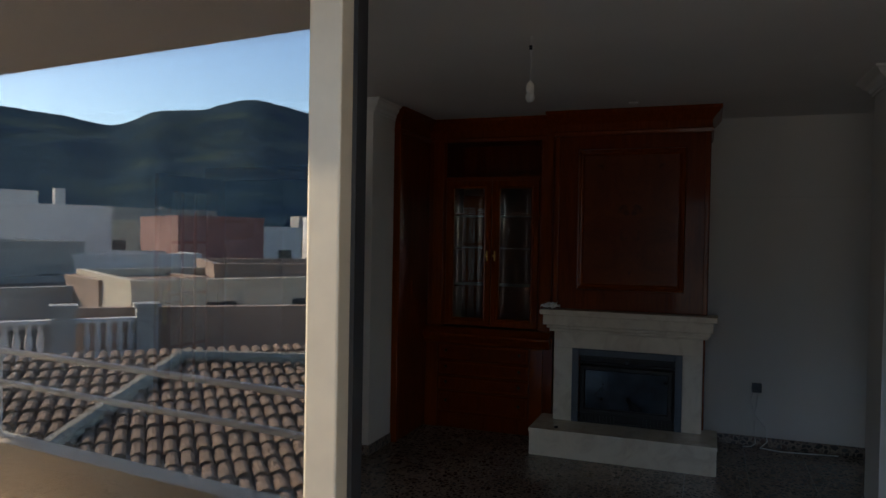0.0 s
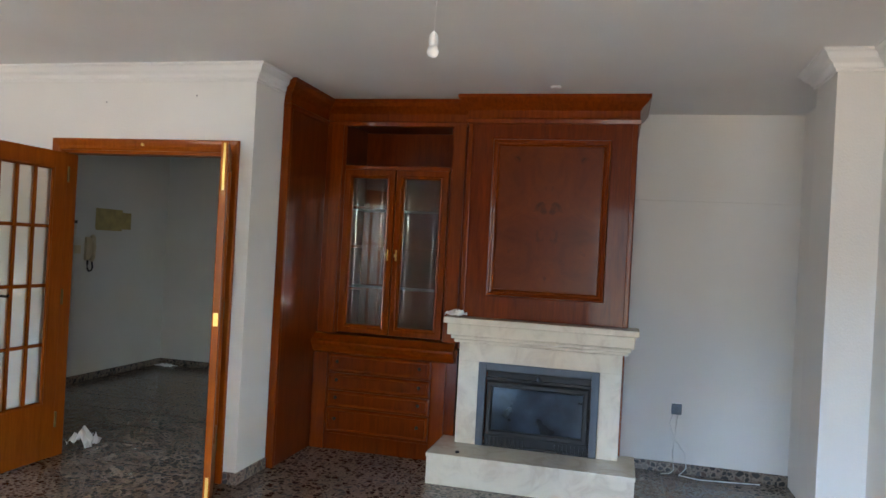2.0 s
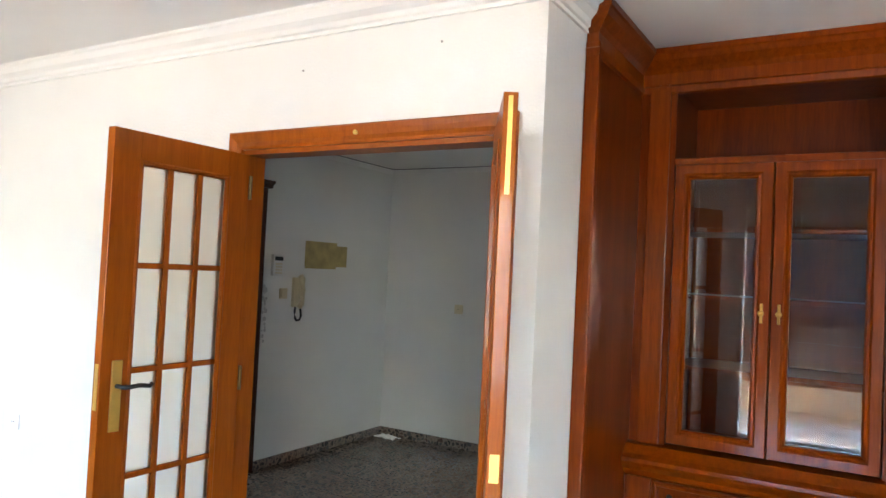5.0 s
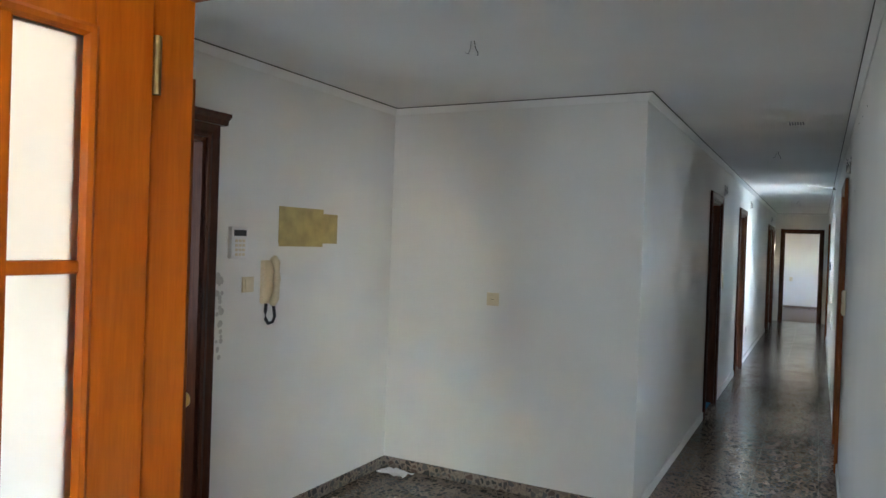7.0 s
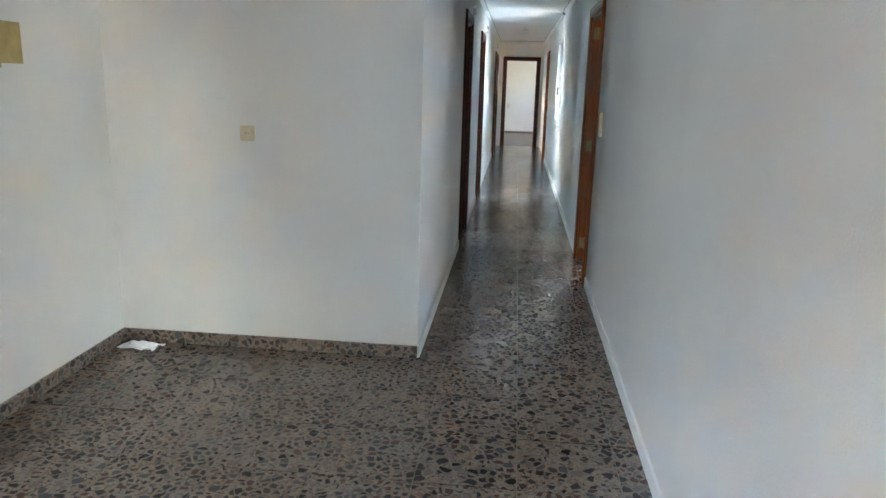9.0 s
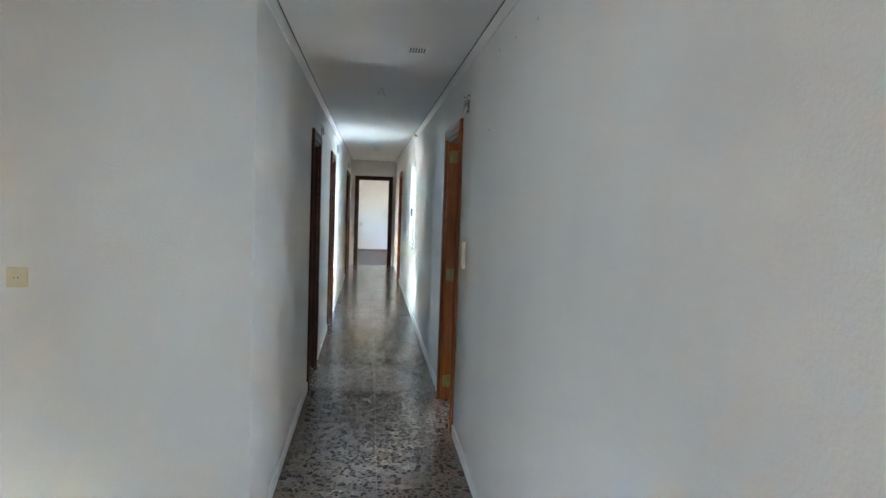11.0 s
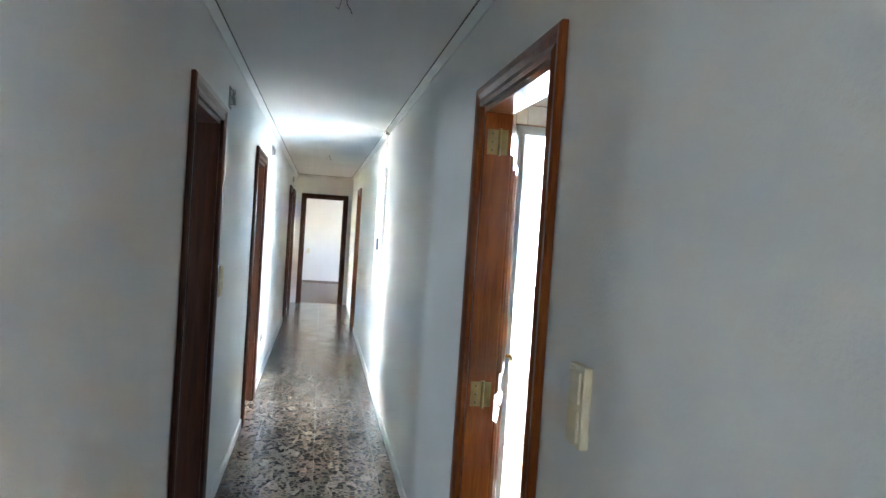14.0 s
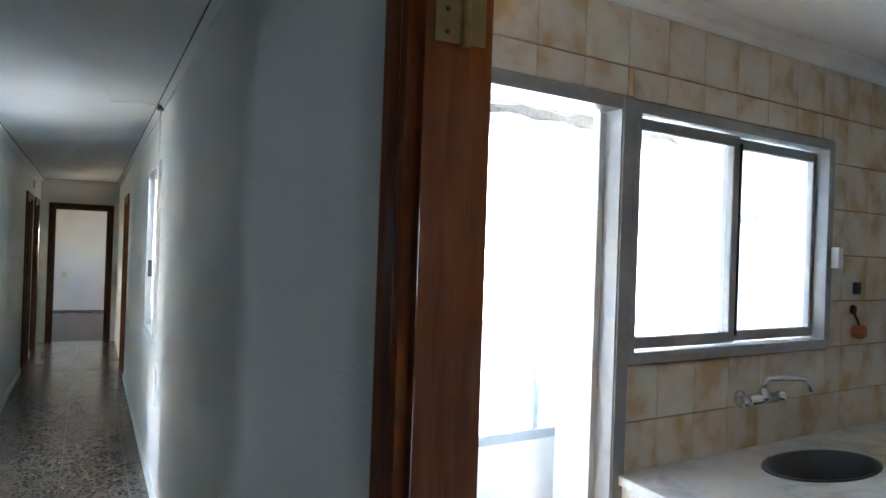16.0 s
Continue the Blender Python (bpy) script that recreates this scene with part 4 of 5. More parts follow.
# front door, open into the hall
dr = thing("front_door", "dark stained front door standing open into the hall", "door", at=(XP, 4.46, 0))
part("leaf", boxes((XP + 0.01, 4.43, 0.01, XP + 0.80, 4.475, 2.06), bevel=0.004), DARK_WOOD, dr)
part("edge_strip", boxes((XP + 0.798, 4.428, 0.01, XP + 0.808, 4.477, 2.06), bevel=0.002), BROWN_WOOD, dr)
for z0, z1 in ((0.2, 0.9), (1.05, 1.9)):
    for y, s in ((4.475, 1), (4.43, -1)):
        bm = B()
        rect_mould(bm, (XP + 0.16, y, z0), (1, 0, 0), (0, 0, 1), (0, s, 0), 0.54, z1 - z0, [(o, d * 0.7) for o, d in FRAME_P])
        part("panel_moulding", bm, DARK_WOOD, dr)
bm = B()
lathe(bm, (XP + 0.73, 4.475, 1.0), [(0.03, 0), (0.03, 0.006), (0.012, 0.01), (0.012, 0.04), (0.03, 0.05), (0.026, 0.068), (0.004, 0.075)], 20, (0, 1, 0))
part("door_knob", bm, BRASS, dr, "round brass knob", True)
# chipped plaster by the lock
bm = B()
for i in range(26):
    y, z = 5.385 + random.random() * 0.05, 0.95 + random.random() * 0.42
    s = 0.006 + random.random() * 0.014
    lathe(bm, (XP + 0.0005, y, z), [(s, 0), (s * 0.8, 0.0015), (s * 0.3, 0.002)], 7, (1, 0, 0))
tagged(solid("chipped_plaster", bm, plain("raw_plaster", (0.5, 0.48, 0.45), 0.95), "chips and smears of grey plaster beside the front door", "wall damage"), kind="stuff")

# stairwell outside the front door
wall("wall_stair_far", "y", 3.6, 6.3, -7.4, -7.3, -0.1, HL, label="pale stairwell wall")
wall("wall_stair_side", "x", -7.3, XP - 0.07, 6.2, 6.3, -0.1, HL, label="pale stairwell wall")
wall("wall_stair_near", "x", -7.3, XP - 0.07, 3.85, 3.95, -0.1, HL, label="pale stairwell wall")
solid("stair_landing", boxes((-7.3, 3.95, -0.1, XP - 0.07, 6.2, -0.004)), MARBLE, "pale stone stair landing", "floor", "structure")
solid("ceiling_stair", boxes((-7.4, 3.85, HL, XP - 0.07, 6.3, HL + 0.1)), CEIL, "white stairwell ceiling", "ceiling", "structure")
rail = thing("stair_railing", "black iron stair railing with a dark wooden handrail", "railing", at=(-5.7, 5.6, 0))
part("handrail", boxes((-5.75, 4.6, 0.93, -5.68, 6.2, 0.98), bevel=0.014), DARK_WOOD, rail)
for k in range(11):
    bm = B()
    cyl(bm, (-5.715, 4.68 + k * 0.145, 0.0), (-5.715, 4.68 + k * 0.145, 0.94), 0.008, n=8)
    part("baluster", bm, BLACK_IRON, rail)
part("bottom_bar", boxes((-5.725, 4.62, 0.1, -5.705, 6.19, 0.12)), BLACK_IRON, rail)

# ---- corridor fittings ----
def wire_box(c, n, label, wires=5, seed=1):
    """Open junction box sunk in the wall with wires sticking out."""
    t = thing("junction_box", label, "junction box", "open junction boxes", c)
    c, n = Vector(c), Vector(n)
    u = Vector((-n.y, n.x, 0))
    m = Matrix(((u.x, 0, n.x, c.x), (u.y, 0, n.y, c.y), (0, 1, 0, c.z), (0, 0, 0, 1)))
    bm = B()
    rect_mould(bm, (-0.04, -0.05, 0), (1, 0, 0), (0, 1, 0), (0, 0, 1), 0.08, 0.1, [(0, 0), (0, 0.004), (0.005, 0.004), (0.005, 0)])
    bmesh.ops.transform(bm, matrix=m, verts=bm.verts)
    part("rim", bm, CEMENT, t)
    bm = boxes((-0.04, -0.05, 0.0005, 0.04, 0.05, 0.0025))
    bmesh.ops.transform(bm, matrix=m, verts=bm.verts)
    part("back", bm, BLACK_PLASTIC, t, "dark box interior")
    rng = random.Random(seed)
    for k in range(wires):
        bm = B()
        p = [Vector((rng.uniform(-0.03, 0.03), rng.uniform(-0.04, 0.04), 0.003))]
        for q in range(4):
            p.append(Vector((rng.uniform(-0.04, 0.04), rng.uniform(-0.05, 0.05), rng.uniform(0.008, 0.03))))
        tube(bm, p, 0.0028, 6)
        bmesh.ops.transform(bm, matrix=m, verts=bm.verts)
        part("wire", bm, WHITE_PLASTIC if k % 2 else ALU, t)
    bm = boxes((0.055, 0.02, 0.0, 0.085, 0.035, 0.015), bevel=0.002)
    tube(bm, [(0.03, 0.0, 0.01), (0.045, 0.015, 0.012), (0.06, 0.027, 0.01)], 0.002, 6)
    bmesh.ops.transform(bm, matrix=m, verts=bm.verts)
    part("connector", bm, WHITE_PLASTIC, t)
    return t


wire_box((XC1, 8.45, 2.182), (-1, 0, 0), "open junction box with tangled wires beside the kitchen door", 7, 1)
wire_box((XC0, 10.86, 2.2), (1, 0, 0), "open junction box with tangled wires beside the bathroom door", 6, 2)
wire_box((XC0, 14.1, 2.245), (1, 0, 0), "open junction box with loose wires beside the bedroom door", 3, 3)
wire_box((XC0, 19.25, 2.26), (1, 0, 0), "open junction box with loose wires far along the corridor", 3, 4)
wall_plate("light_switch", "tall ivory double switch beside the kitchen door, yellowed rim", "switch", (XC1, 8.388, 1.238), (-1, 0, 0), 0.085, 0.17, IVORY, 2, False, 0.02)
wall_plate("light_switch", "tall ivory double switch beside the bathroom door", "switch", (XC0, 10.855, 1.24), (1, 0, 0), 0.08, 0.165, IVORY, 2)
wall_plate("wall_socket", "white socket low on the corridor wall", "socket", (XC0, 14.0, 0.43), (1, 0, 0), 0.08, 0.08, WHITE_PLASTIC, 0, True)
wall_plate("light_switch", "white switch on the far room's back wall", "switch", (-2.83, 25.4, 0.82), (0, -1, 0), 0.08, 0.12, IVORY)
wall_plate("vent_cover", "narrow white cover low on the corridor wall below the window", "cover plate", (XC1, 13.4, 0.7), (-1, 0, 0), 0.08, 0.26, WHITE_PLASTIC, 0)
for c, lab in (((-2.51, 9.775, HC), "bare lamp wires hanging from the corridor ceiling"), ((-3.55, 5.68, HC), "bare lamp wires hanging from the hall ceiling"), ((-2.5, 16.5, HC), "bare lamp wires hanging further along the corridor ceiling")):
    t = thing("lamp_wires", lab, "wires", "bare ceiling wires", c)
    for k in range(3):
        bm = B()
        x, y, z = c
        s = (k - 1) * 0.008
        tube(bm, [(x + s, y, z), (x + s * 1.5, y + 0.004, z - 0.03), (x + s * 3 + 0.004, y, z - 0.055), (x + s * 4, y - 0.01, z - 0.05 - 0.01 * k)], 0.002, 6)
        part("wire", bm, (ALU, WHITE_PLASTIC, BLACK_PLASTIC)[k], t)
vent = thing("ceiling_vent", "small white louvred ceiling vent", "vent", at=(-2.32, 8.27, HC))
bm = B()
rect_mould(bm, (-2.37, 8.2, HC), (1, 0, 0), (0, 1, 0), (0, 0, -1), 0.1, 0.14, [(0, 0), (0, 0.006), (0.012, 0.006), (0.014, 0)])
part("frame", bm, WHITE_PLASTIC, vent)
for k in range(6):
    part("slat", boxes((-2.37 + 0.004 + k * 0.0165, 8.2, HC - 0.005, -2.37 + 0.013 + k * 0.0165, 8.34, HC - 0.002)), STEEL_GREY, vent)
bm = B()
tube(bm, [(XC1 - 0.02, 13.45, HC - 0.03), (XC1 - 0.02, 13.45, 2.1)], 0.003, 6)
tube(bm, [(XC1 - 0.02, 13.45, HC - 0.03), (XC1 - 0.12, 13.48, HC - 0.006), (XC1 - 0.3, 13.6, HC - 0.006), (XC1 - 0.34, 13.2, HC - 0.006)], 0.0025, 6)
solid("loose_cable", bm, WHITE_PLASTIC, "thin cable dropping from the ceiling to the corridor window", "cable", smooth=True)
bm = boxes((XC1 - 0.04, 13.42, HC - 0.05, XC1, 13.48, HC - 0.02), bevel=0.004)
solid("cable_box", bm, CEMENT, "small grey cable box under the corridor cornice", "cable box")
# dents on the corridor wall
for y, z in ((7.61, 1.94), (7.0, 2.27), (7.4, 2.3), (6.6, 2.25)):
    bm = B()
    lathe(bm, (XC1, y, z), [(0.005, 0), (0.004, 0.002), (0.001, 0.0025)], 9, (-1, 0, 0))
    solid("wall_plug", bm, CEMENT, "small grey wall plug in the corridor wall", "wall plug")

# corridor window
w = thing("corridor_window", "white aluminium window with an open latch, lit from the light well", "window", at=(XC1, 13.83, 1.5))
w["kind"] = "structure"
bm = B()
rect_mould(bm, (XC1 - 0.012, 13.468, 0.99), (0, 1, 0), (0, 0, 1), (-1, 0, 0), 0.724, 1.075, [(0, -0.06), (0, 0.012), (0.02, 0.014), (0.035, 0.008), (0.035, -0.01), (0.016, -0.06)])
part("window_frame", bm, WHITE_PLASTIC, w)
for y0 in (13.47, 13.83):
    bm = B()
    rect_mould(bm, (XC1 + 0.03, y0 + 0.035, 1.03), (0, 1, 0), (0, 0, 1), (-1, 0, 0), 0.29, 0.995, [(0, -0.015), (0, 0.015), (0.035, 0.015), (0.035, -0.015)])
    sash = part("sash", bm, WHITE_PLASTIC, w)
    part("pane", boxes((XC1 + 0.028, y0 + 0.03, 1.02, XC1 + 0.032, y0 + 0.33, 2.03)), GLASS_FROST, sash).visible_shadow = False
part("window_sill", boxes((XC1 - 0.03, 13.42, 0.925, XC1 + 0.02, 14.24, 0.95), bevel=0.004), WHITE_PLASTIC, w)
part("latch", boxes((XC1 - 0.04, 13.75, 1.35, XC1 - 0.016, 13.785, 1.46), bevel=0.003), STEEL_GREY, w)

# ---- kitchen: its window wall runs along x in its own coordinates, the room at y < 0 ----
HK = 2.50
KW, KZ = 0.2016, 2.236          # tile pitch, a level joint
before_kitchen = set(bpy.data.objects)
DOORWAY, PANES = (-0.46, 0.372, -0.1, 2.095), (0.43, 1.69, 1.225, 2.125)
wall("wall_kitchen_window", "x", -0.78, 2.6, 0.024, 0.09, -0.1, HL, [DOORWAY, PANES])
wall("wall_kitchen_grout", "x", -0.72, 2.6, 0.0095, 0.022, 0, HK, [(DOORWAY[0], DOORWAY[1], 0, DOORWAY[3]), PANES], TILE_GROUT, "reddish grout bed behind the kitchen tiles")
bm = B()
path_mould(bm, [(-0.72, 0), (2.6, 0)], [(0, HK), (0.07, HK), (0.065, HK - 0.012), (0.03, HK - 0.03), (0.016, HK - 0.055), (0.004, HK - 0.065), (0, HK - 0.065)])
solid("cornice_kitchen", bm, CORNICE, "white plaster cornice above the tiles", "cornice", "structure")
win = thing("kitchen_window", "grey aluminium sliding window beside an open terrace doorway", "window", at=(1.0, 0, 1.2))
win["kind"] = "structure"
bm = B()
rect_mould(bm, (0.465, 0, 1.265), (1, 0, 0), (0, 0, 1), (0, -1, 0), 1.185, 0.82, [(0, -0.09), (0, 0.012), (0.012, 0.016), (0.038, 0.016), (0.041, 0), (0.03, -0.09)])
part("window_frame", bm, ALU, win)
for x0, x1, y in ((0.435, 1.06, 0.03), (1.03, 1.67, 0.06)):
    bm = B()
    rect_mould(bm, (x0 + 0.04, y, 1.315), (1, 0, 0), (0, 0, 1), (0, -1, 0), x1 - x0 - 0.08, 0.72, [(0, -0.012), (0, 0.012), (0.006, 0.015), (0.034, 0.015), (0.042, 0.01), (0.042, -0.012)])
    sash = part("sash", bm, ALU, win)
    part("pane", boxes((x0 + 0.03, y - 0.002, 1.305, x1 - 0.03, y + 0.002, 2.045)), GLASS, sash).visible_shadow = False
    part("meeting_strip", boxes((1.062, 0.012, 1.3, 1.07, 0.05, 2.05)), BLACK_PLASTIC, sash, "dark brush strip") if x0 < 1 else None
part("pull", boxes((1.68, -0.05, 1.575, 1.715, -0.012, 1.665), bevel=0.005), WHITE_PLASTIC, win, "white plastic window catch")
bm = B()
rect_mould(bm, (-0.42, 0, 0), (1, 0, 0), (0, 0, 1), (0, -1, 0), 0.79, 2.09, [(-0.004, -0.06), (-0.004, 0.012), (0.012, 0.014), (0.04, 0.014), (0.042, -0.06)], 3)
part("door_frame", bm, ALU, win, "grey aluminium terrace door frame")
part("door_post", boxes((0.372, -0.018, 0, 0.428, 0.1, 2.125), bevel=0.004), ALU, win)
part("door_leaf_edge", boxes((0.34, 0.06, 0.02, 0.372, 0.095, 2.08), bevel=0.003), DUSTY_WHITE, win, "white edge of the opened terrace door")

TOPZ = 0.86
SX, SY, SA, SB, N = 1.17, -0.285, 0.27, 0.15, 48
bm = B()
rim = []
EDGE = ((2.6, -0.002), (0.405, -0.002), (0.30, -0.60), (2.6, -0.60))


def edge_point(c, q):
    """Where the way (c, q) from the sink's middle leaves the worktop."""
    best = 1e9
    for k in range(4):
        (ax, ay), (bx, by) = EDGE[k], EDGE[(k + 1) % 4]
        den = c * (by - ay) - q * (bx - ax)
        if abs(den) > 1e-9:
            s = ((ax - SX) * (by - ay) - (ay - SY) * (bx - ax)) / den
            if 0 < s < best:
                best = s
    return SX + best * c, SY + best * q


angles = sorted([2 * math.pi * i / N + 0.003 for i in range(N)] + [math.atan2(y - SY, x - SX) % (2 * math.pi) for x, y in EDGE])
for z in (TOPZ - 0.035, TOPZ):
    inner = [bm.verts.new((SX + SA * math.cos(a), SY + SB * math.sin(a), z)) for a in angles]
    outer = [bm.verts.new((*edge_point(math.cos(a), math.sin(a)), z)) for a in angles]
    rim.append((inner, outer))
M = len(angles)
for i in range(M):
    j = (i + 1) % M
    for inner, outer in rim:
        bm.faces.new((inner[i], inner[j], outer[j], outer[i]))
    for side in (0, 1):
        bm.faces.new((rim[0][side][i], rim[0][side][j], rim[1][side][j], rim[1][side][i]))
ct = solid("worktop", bm, COUNTER, "pale marble kitchen worktop with an oval sink", "worktop")
soft = ct.modifiers.new("soft_edge", "BEVEL")
soft.width, soft.segments, soft.angle_limit = 0.005, 2, radians(60)
base = thing("base_cabinet", "pale kitchen base unit below the worktop", "cabinet", at=(1.4, -0.3, 0))
part("body", boxes((0.42, -0.55, 0.08, 2.58, -0.01, 0.68)), WHITE_PLASTIC, base)
part("apron", boxes((0.42, -0.55, 0.68, 2.58, -0.53, TOPZ - 0.035)), WHITE_PLASTIC, base)
part("side", boxes((0.42, -0.53, 0.68, 0.44, -0.01, TOPZ - 0.035)), WHITE_PLASTIC, base)
part("plinth", boxes((0.45, -0.5, 0.0, 2.58, -0.48, 0.08)), BROWN_WOOD, base)
for k in range(4):
    d = part("door", boxes((0.425 + k * 0.54, -0.57, 0.1, 0.955 + k * 0.54, -0.55, TOPZ - 0.045), bevel=0.004), BROWN_WOOD, base)
sink = thing("sink", "oval steel sink bowl set into the worktop", "sink", at=(SX, SY, TOPZ))
bm = B()
prof = [(1.07, 0.001), (1.06, 0.006), (1.0, 0.0065), (0.97, 0.001), (0.94, -0.085), (0.86, -0.14), (0.5, -0.155), (0.12, -0.158)]
rings = [[bm.verts.new((SX + 0.268 * r * math.cos(2 * math.pi * i / N), SY + 0.148 * r * math.sin(2 * math.pi * i / N), TOPZ + z)) for i in range(N)] for r, z in prof]
for p, q in zip(rings, rings[1:]):
    for i in range(N):
        bm.faces.new((p[i], p[(i + 1) % N], q[(i + 1) % N], q[i]))
bm.faces.new(rings[-1])
part("bowl", bm, STEEL_GREY, sink, "", True)
tap = thing("wall_tap", "chrome wall-mounted kitchen tap with a swivel spout", "tap", at=(1.15, 0, 1.06))
bm = B()
for x in (1.075, 1.225):
    lathe(bm, (x, -0.001, 1.06), [(0.031, 0), (0.029, 0.012), (0.015, 0.02), (0.014, 0.05)], 18, (0, -1, 0))
cyl(bm, (1.065, -0.055, 1.06), (1.235, -0.055, 1.06), 0.021)
lathe(bm, (1.15, -0.055, 1.055), [(0.026, 0), (0.027, 0.02), (0.018, 0.04), (0.013, 0.05)], 16)
part("body", bm, CHROME, tap, "", True)
for x, s in ((1.06, -1), (1.24, 1)):
    bm = B()
    lathe(bm, (x, -0.055, 1.06), [(0.013, 0), (0.013, 0.015), (0.023, 0.02), (0.024, 0.045), (0.01, 0.052)], 14, (s, 0, 0))
    part("tap_handle", bm, CHROME, tap, "", True)
bm = B()
tube(bm, [(1.15, -0.055, 1.09), (1.152, -0.058, 1.125), (1.165, -0.07, 1.14), (1.22, -0.115, 1.145), (1.265, -0.155, 1.145), (1.278, -0.166, 1.13), (1.28, -0.168, 1.1)], 0.011, 12)
part("spout", bm, CHROME, tap, "", True)
wall_plate("wall_socket", "dark socket on the kitchen tiles", "socket", (1.917, -0.004, 1.486), (0, -1, 0), 0.055, 0.055, STEEL_GREY, 0, True)
orn = thing("hanging_ornament", "small red clay pot ornament hung on the tiles", "ornament", at=(1.897, 0, 1.31))
bm = B()
lathe(bm, (1.9, -0.034, 1.262), [(0.016, 0), (0.03, 0.012), (0.034, 0.035), (0.026, 0.055), (0.028, 0.06), (0.02, 0.06)], 16)
part("pot", bm, plain("red_clay", (0.42, 0.12, 0.05), 0.6), orn, "", True)
bm = B()
tube(bm, [(1.893, -0.006, 1.39), (1.894, -0.02, 1.36), (1.9, -0.034, 1.322)], 0.006, 8)
lathe(bm, (1.893, -0.004, 1.39), [(0.022, 0), (0.02, 0.012), (0.004, 0.014)], 12, (0, -1, 0))
part("hanger", bm, DARK_WOOD, orn)

# glazed terrace behind the kitchen
YT = 1.62
wall("wall_terrace_outer", "x", -0.52, 4.7, YT, YT + 0.15, -0.1, HL, [(-0.45, 2.7, 0.5, 2.36)], DUSTY_WHITE, "white rendered terrace parapet")
wall("wall_terrace_left", "y", 0.09, YT, -0.52, -0.48, -0.1, HL, (), DUSTY_WHITE, "white rendered terrace wall")
wall("wall_terrace_right", "y", 0.09, YT, 4.6, 4.7, -0.1, HL, (), DUSTY_WHITE, "white rendered terrace wall")
solid("floor_terrace", boxes((-0.5, 0.09, -0.1, 4.7, YT, -0.003)), ORANGE_TILE, "orange clay tile terrace floor", "floor", "structure")
solid("ceiling_terrace", boxes((-0.52, 0.09, 2.47, 4.7, YT + 0.1, 2.56)), DUSTY_WHITE, "flaking white terrace ceiling", "ceiling", "structure")
sk = thing("terrace_skirting", "row of orange clay skirting tiles", "skirting", at=(0, YT, 0))
sk["kind"] = "structure"
skm = mesh_of("tile", boxes((0.002, -0.01, 0.0, 0.198, 0, 0.08), bevel=0.002), ORANGE_TILE)
for k in range(20):
    ob = new("tile", skm)
    ob.parent = sk
    ob.location = (-0.46 + 0.2 * k, 0, 0)
tw = thing("terrace_window", "white aluminium terrace glazing with casements and blank lower panels", "window", at=(0.7, YT, 0.5))
tw["kind"] = "structure"
for x in (-0.43, 0.25, 0.9, 1.60, 2.16, 2.68):
    part("mullion", boxes((x - 0.03, YT - 0.06, 1.19, x + 0.03, YT - 0.02, 2.36), bevel=0.004), PALE_ALU, tw)
for x in (-0.43, 0.02, 0.72, 1.405, 2.05, 2.68):
    part("lower_mullion", boxes((x - 0.018, YT - 0.06, 0.53, x + 0.018, YT - 0.025, 1.17), bevel=0.003), PALE_ALU, tw)
for z in (0.515, 1.175, 2.345):
    part("transom", boxes((-0.45, YT - 0.065, z - 0.03, 2.7, YT - 0.018, z + 0.03), bevel=0.004), PALE_ALU, tw)
part("lower_pane", boxes((-0.45, YT - 0.045, 0.53, 2.7, YT - 0.04, 1.16)), GLASS_FROST, tw, "frosted lower pane").visible_shadow = False
for x in (0.855, 0.945):
    part("handle", boxes((x - 0.009, YT - 0.085, 1.33, x + 0.009, YT - 0.06, 1.485), bevel=0.003), BLACK_PLASTIC, tw, "black casement handle")
# flaking plaster: a ragged strip hanging under the terrace ceiling and along the solid end of the wall
rg = random.Random(11)
for label, x0, x1, z, y in (("ragged strip of flaking plaster above the terrace glazing", -0.4, 2.65, 2.40, YT - 0.012), ("torn edge of flaking plaster on the terrace wall", 2.75, 3.7, 1.88, YT - 0.012)):
    bm = B()
    n = 26
    rows = [[bm.verts.new((x0 + (x1 - x0) * i / n, y - rg.uniform(0.0, 0.02), z + (0.05 if k == 0 else 0.0) + rg.uniform(-0.018, 0.018))) for i in range(n + 1)] for k in range(2)]
    for i in range(n):
        bm.faces.new((rows[0][i], rows[0][i + 1], rows[1][i + 1], rows[1][i]))
    ob = solid("flaking_plaster", bm, CEMENT, label, "wall damage")
    ob.modifiers.new("thickness", "SOLIDIFY").thickness = 0.012
solid("terrace_shelf", boxes((3.3, YT - 0.3, 1.84, 4.35, YT, 1.87), bevel=0.004), DUSTY_WHITE, "narrow white shelf on the terrace wall", "shelf")
tub = thing("laundry_cabinet", "white washing place cabinet on the terrace", "cabinet", at=(1.75, 1.25, 0))
part("body", boxes((1.5, 1.0, 0.0, 2.0, 1.5, 0.84), bevel=0.006), WHITE_PLASTIC, tub)
part("top", boxes((1.46, 0.97, 0.84, 2.03, 1.52, 0.885), bevel=0.008), WHITE_PLASTIC, tub)
bpy.context.view_layer.update()
for ob in set(bpy.data.objects) - before_kitchen:
    if ob.parent is None:
        ob.matrix_world = KITCHEN @ ob.matrix_world
bpy.context.view_layer.update()

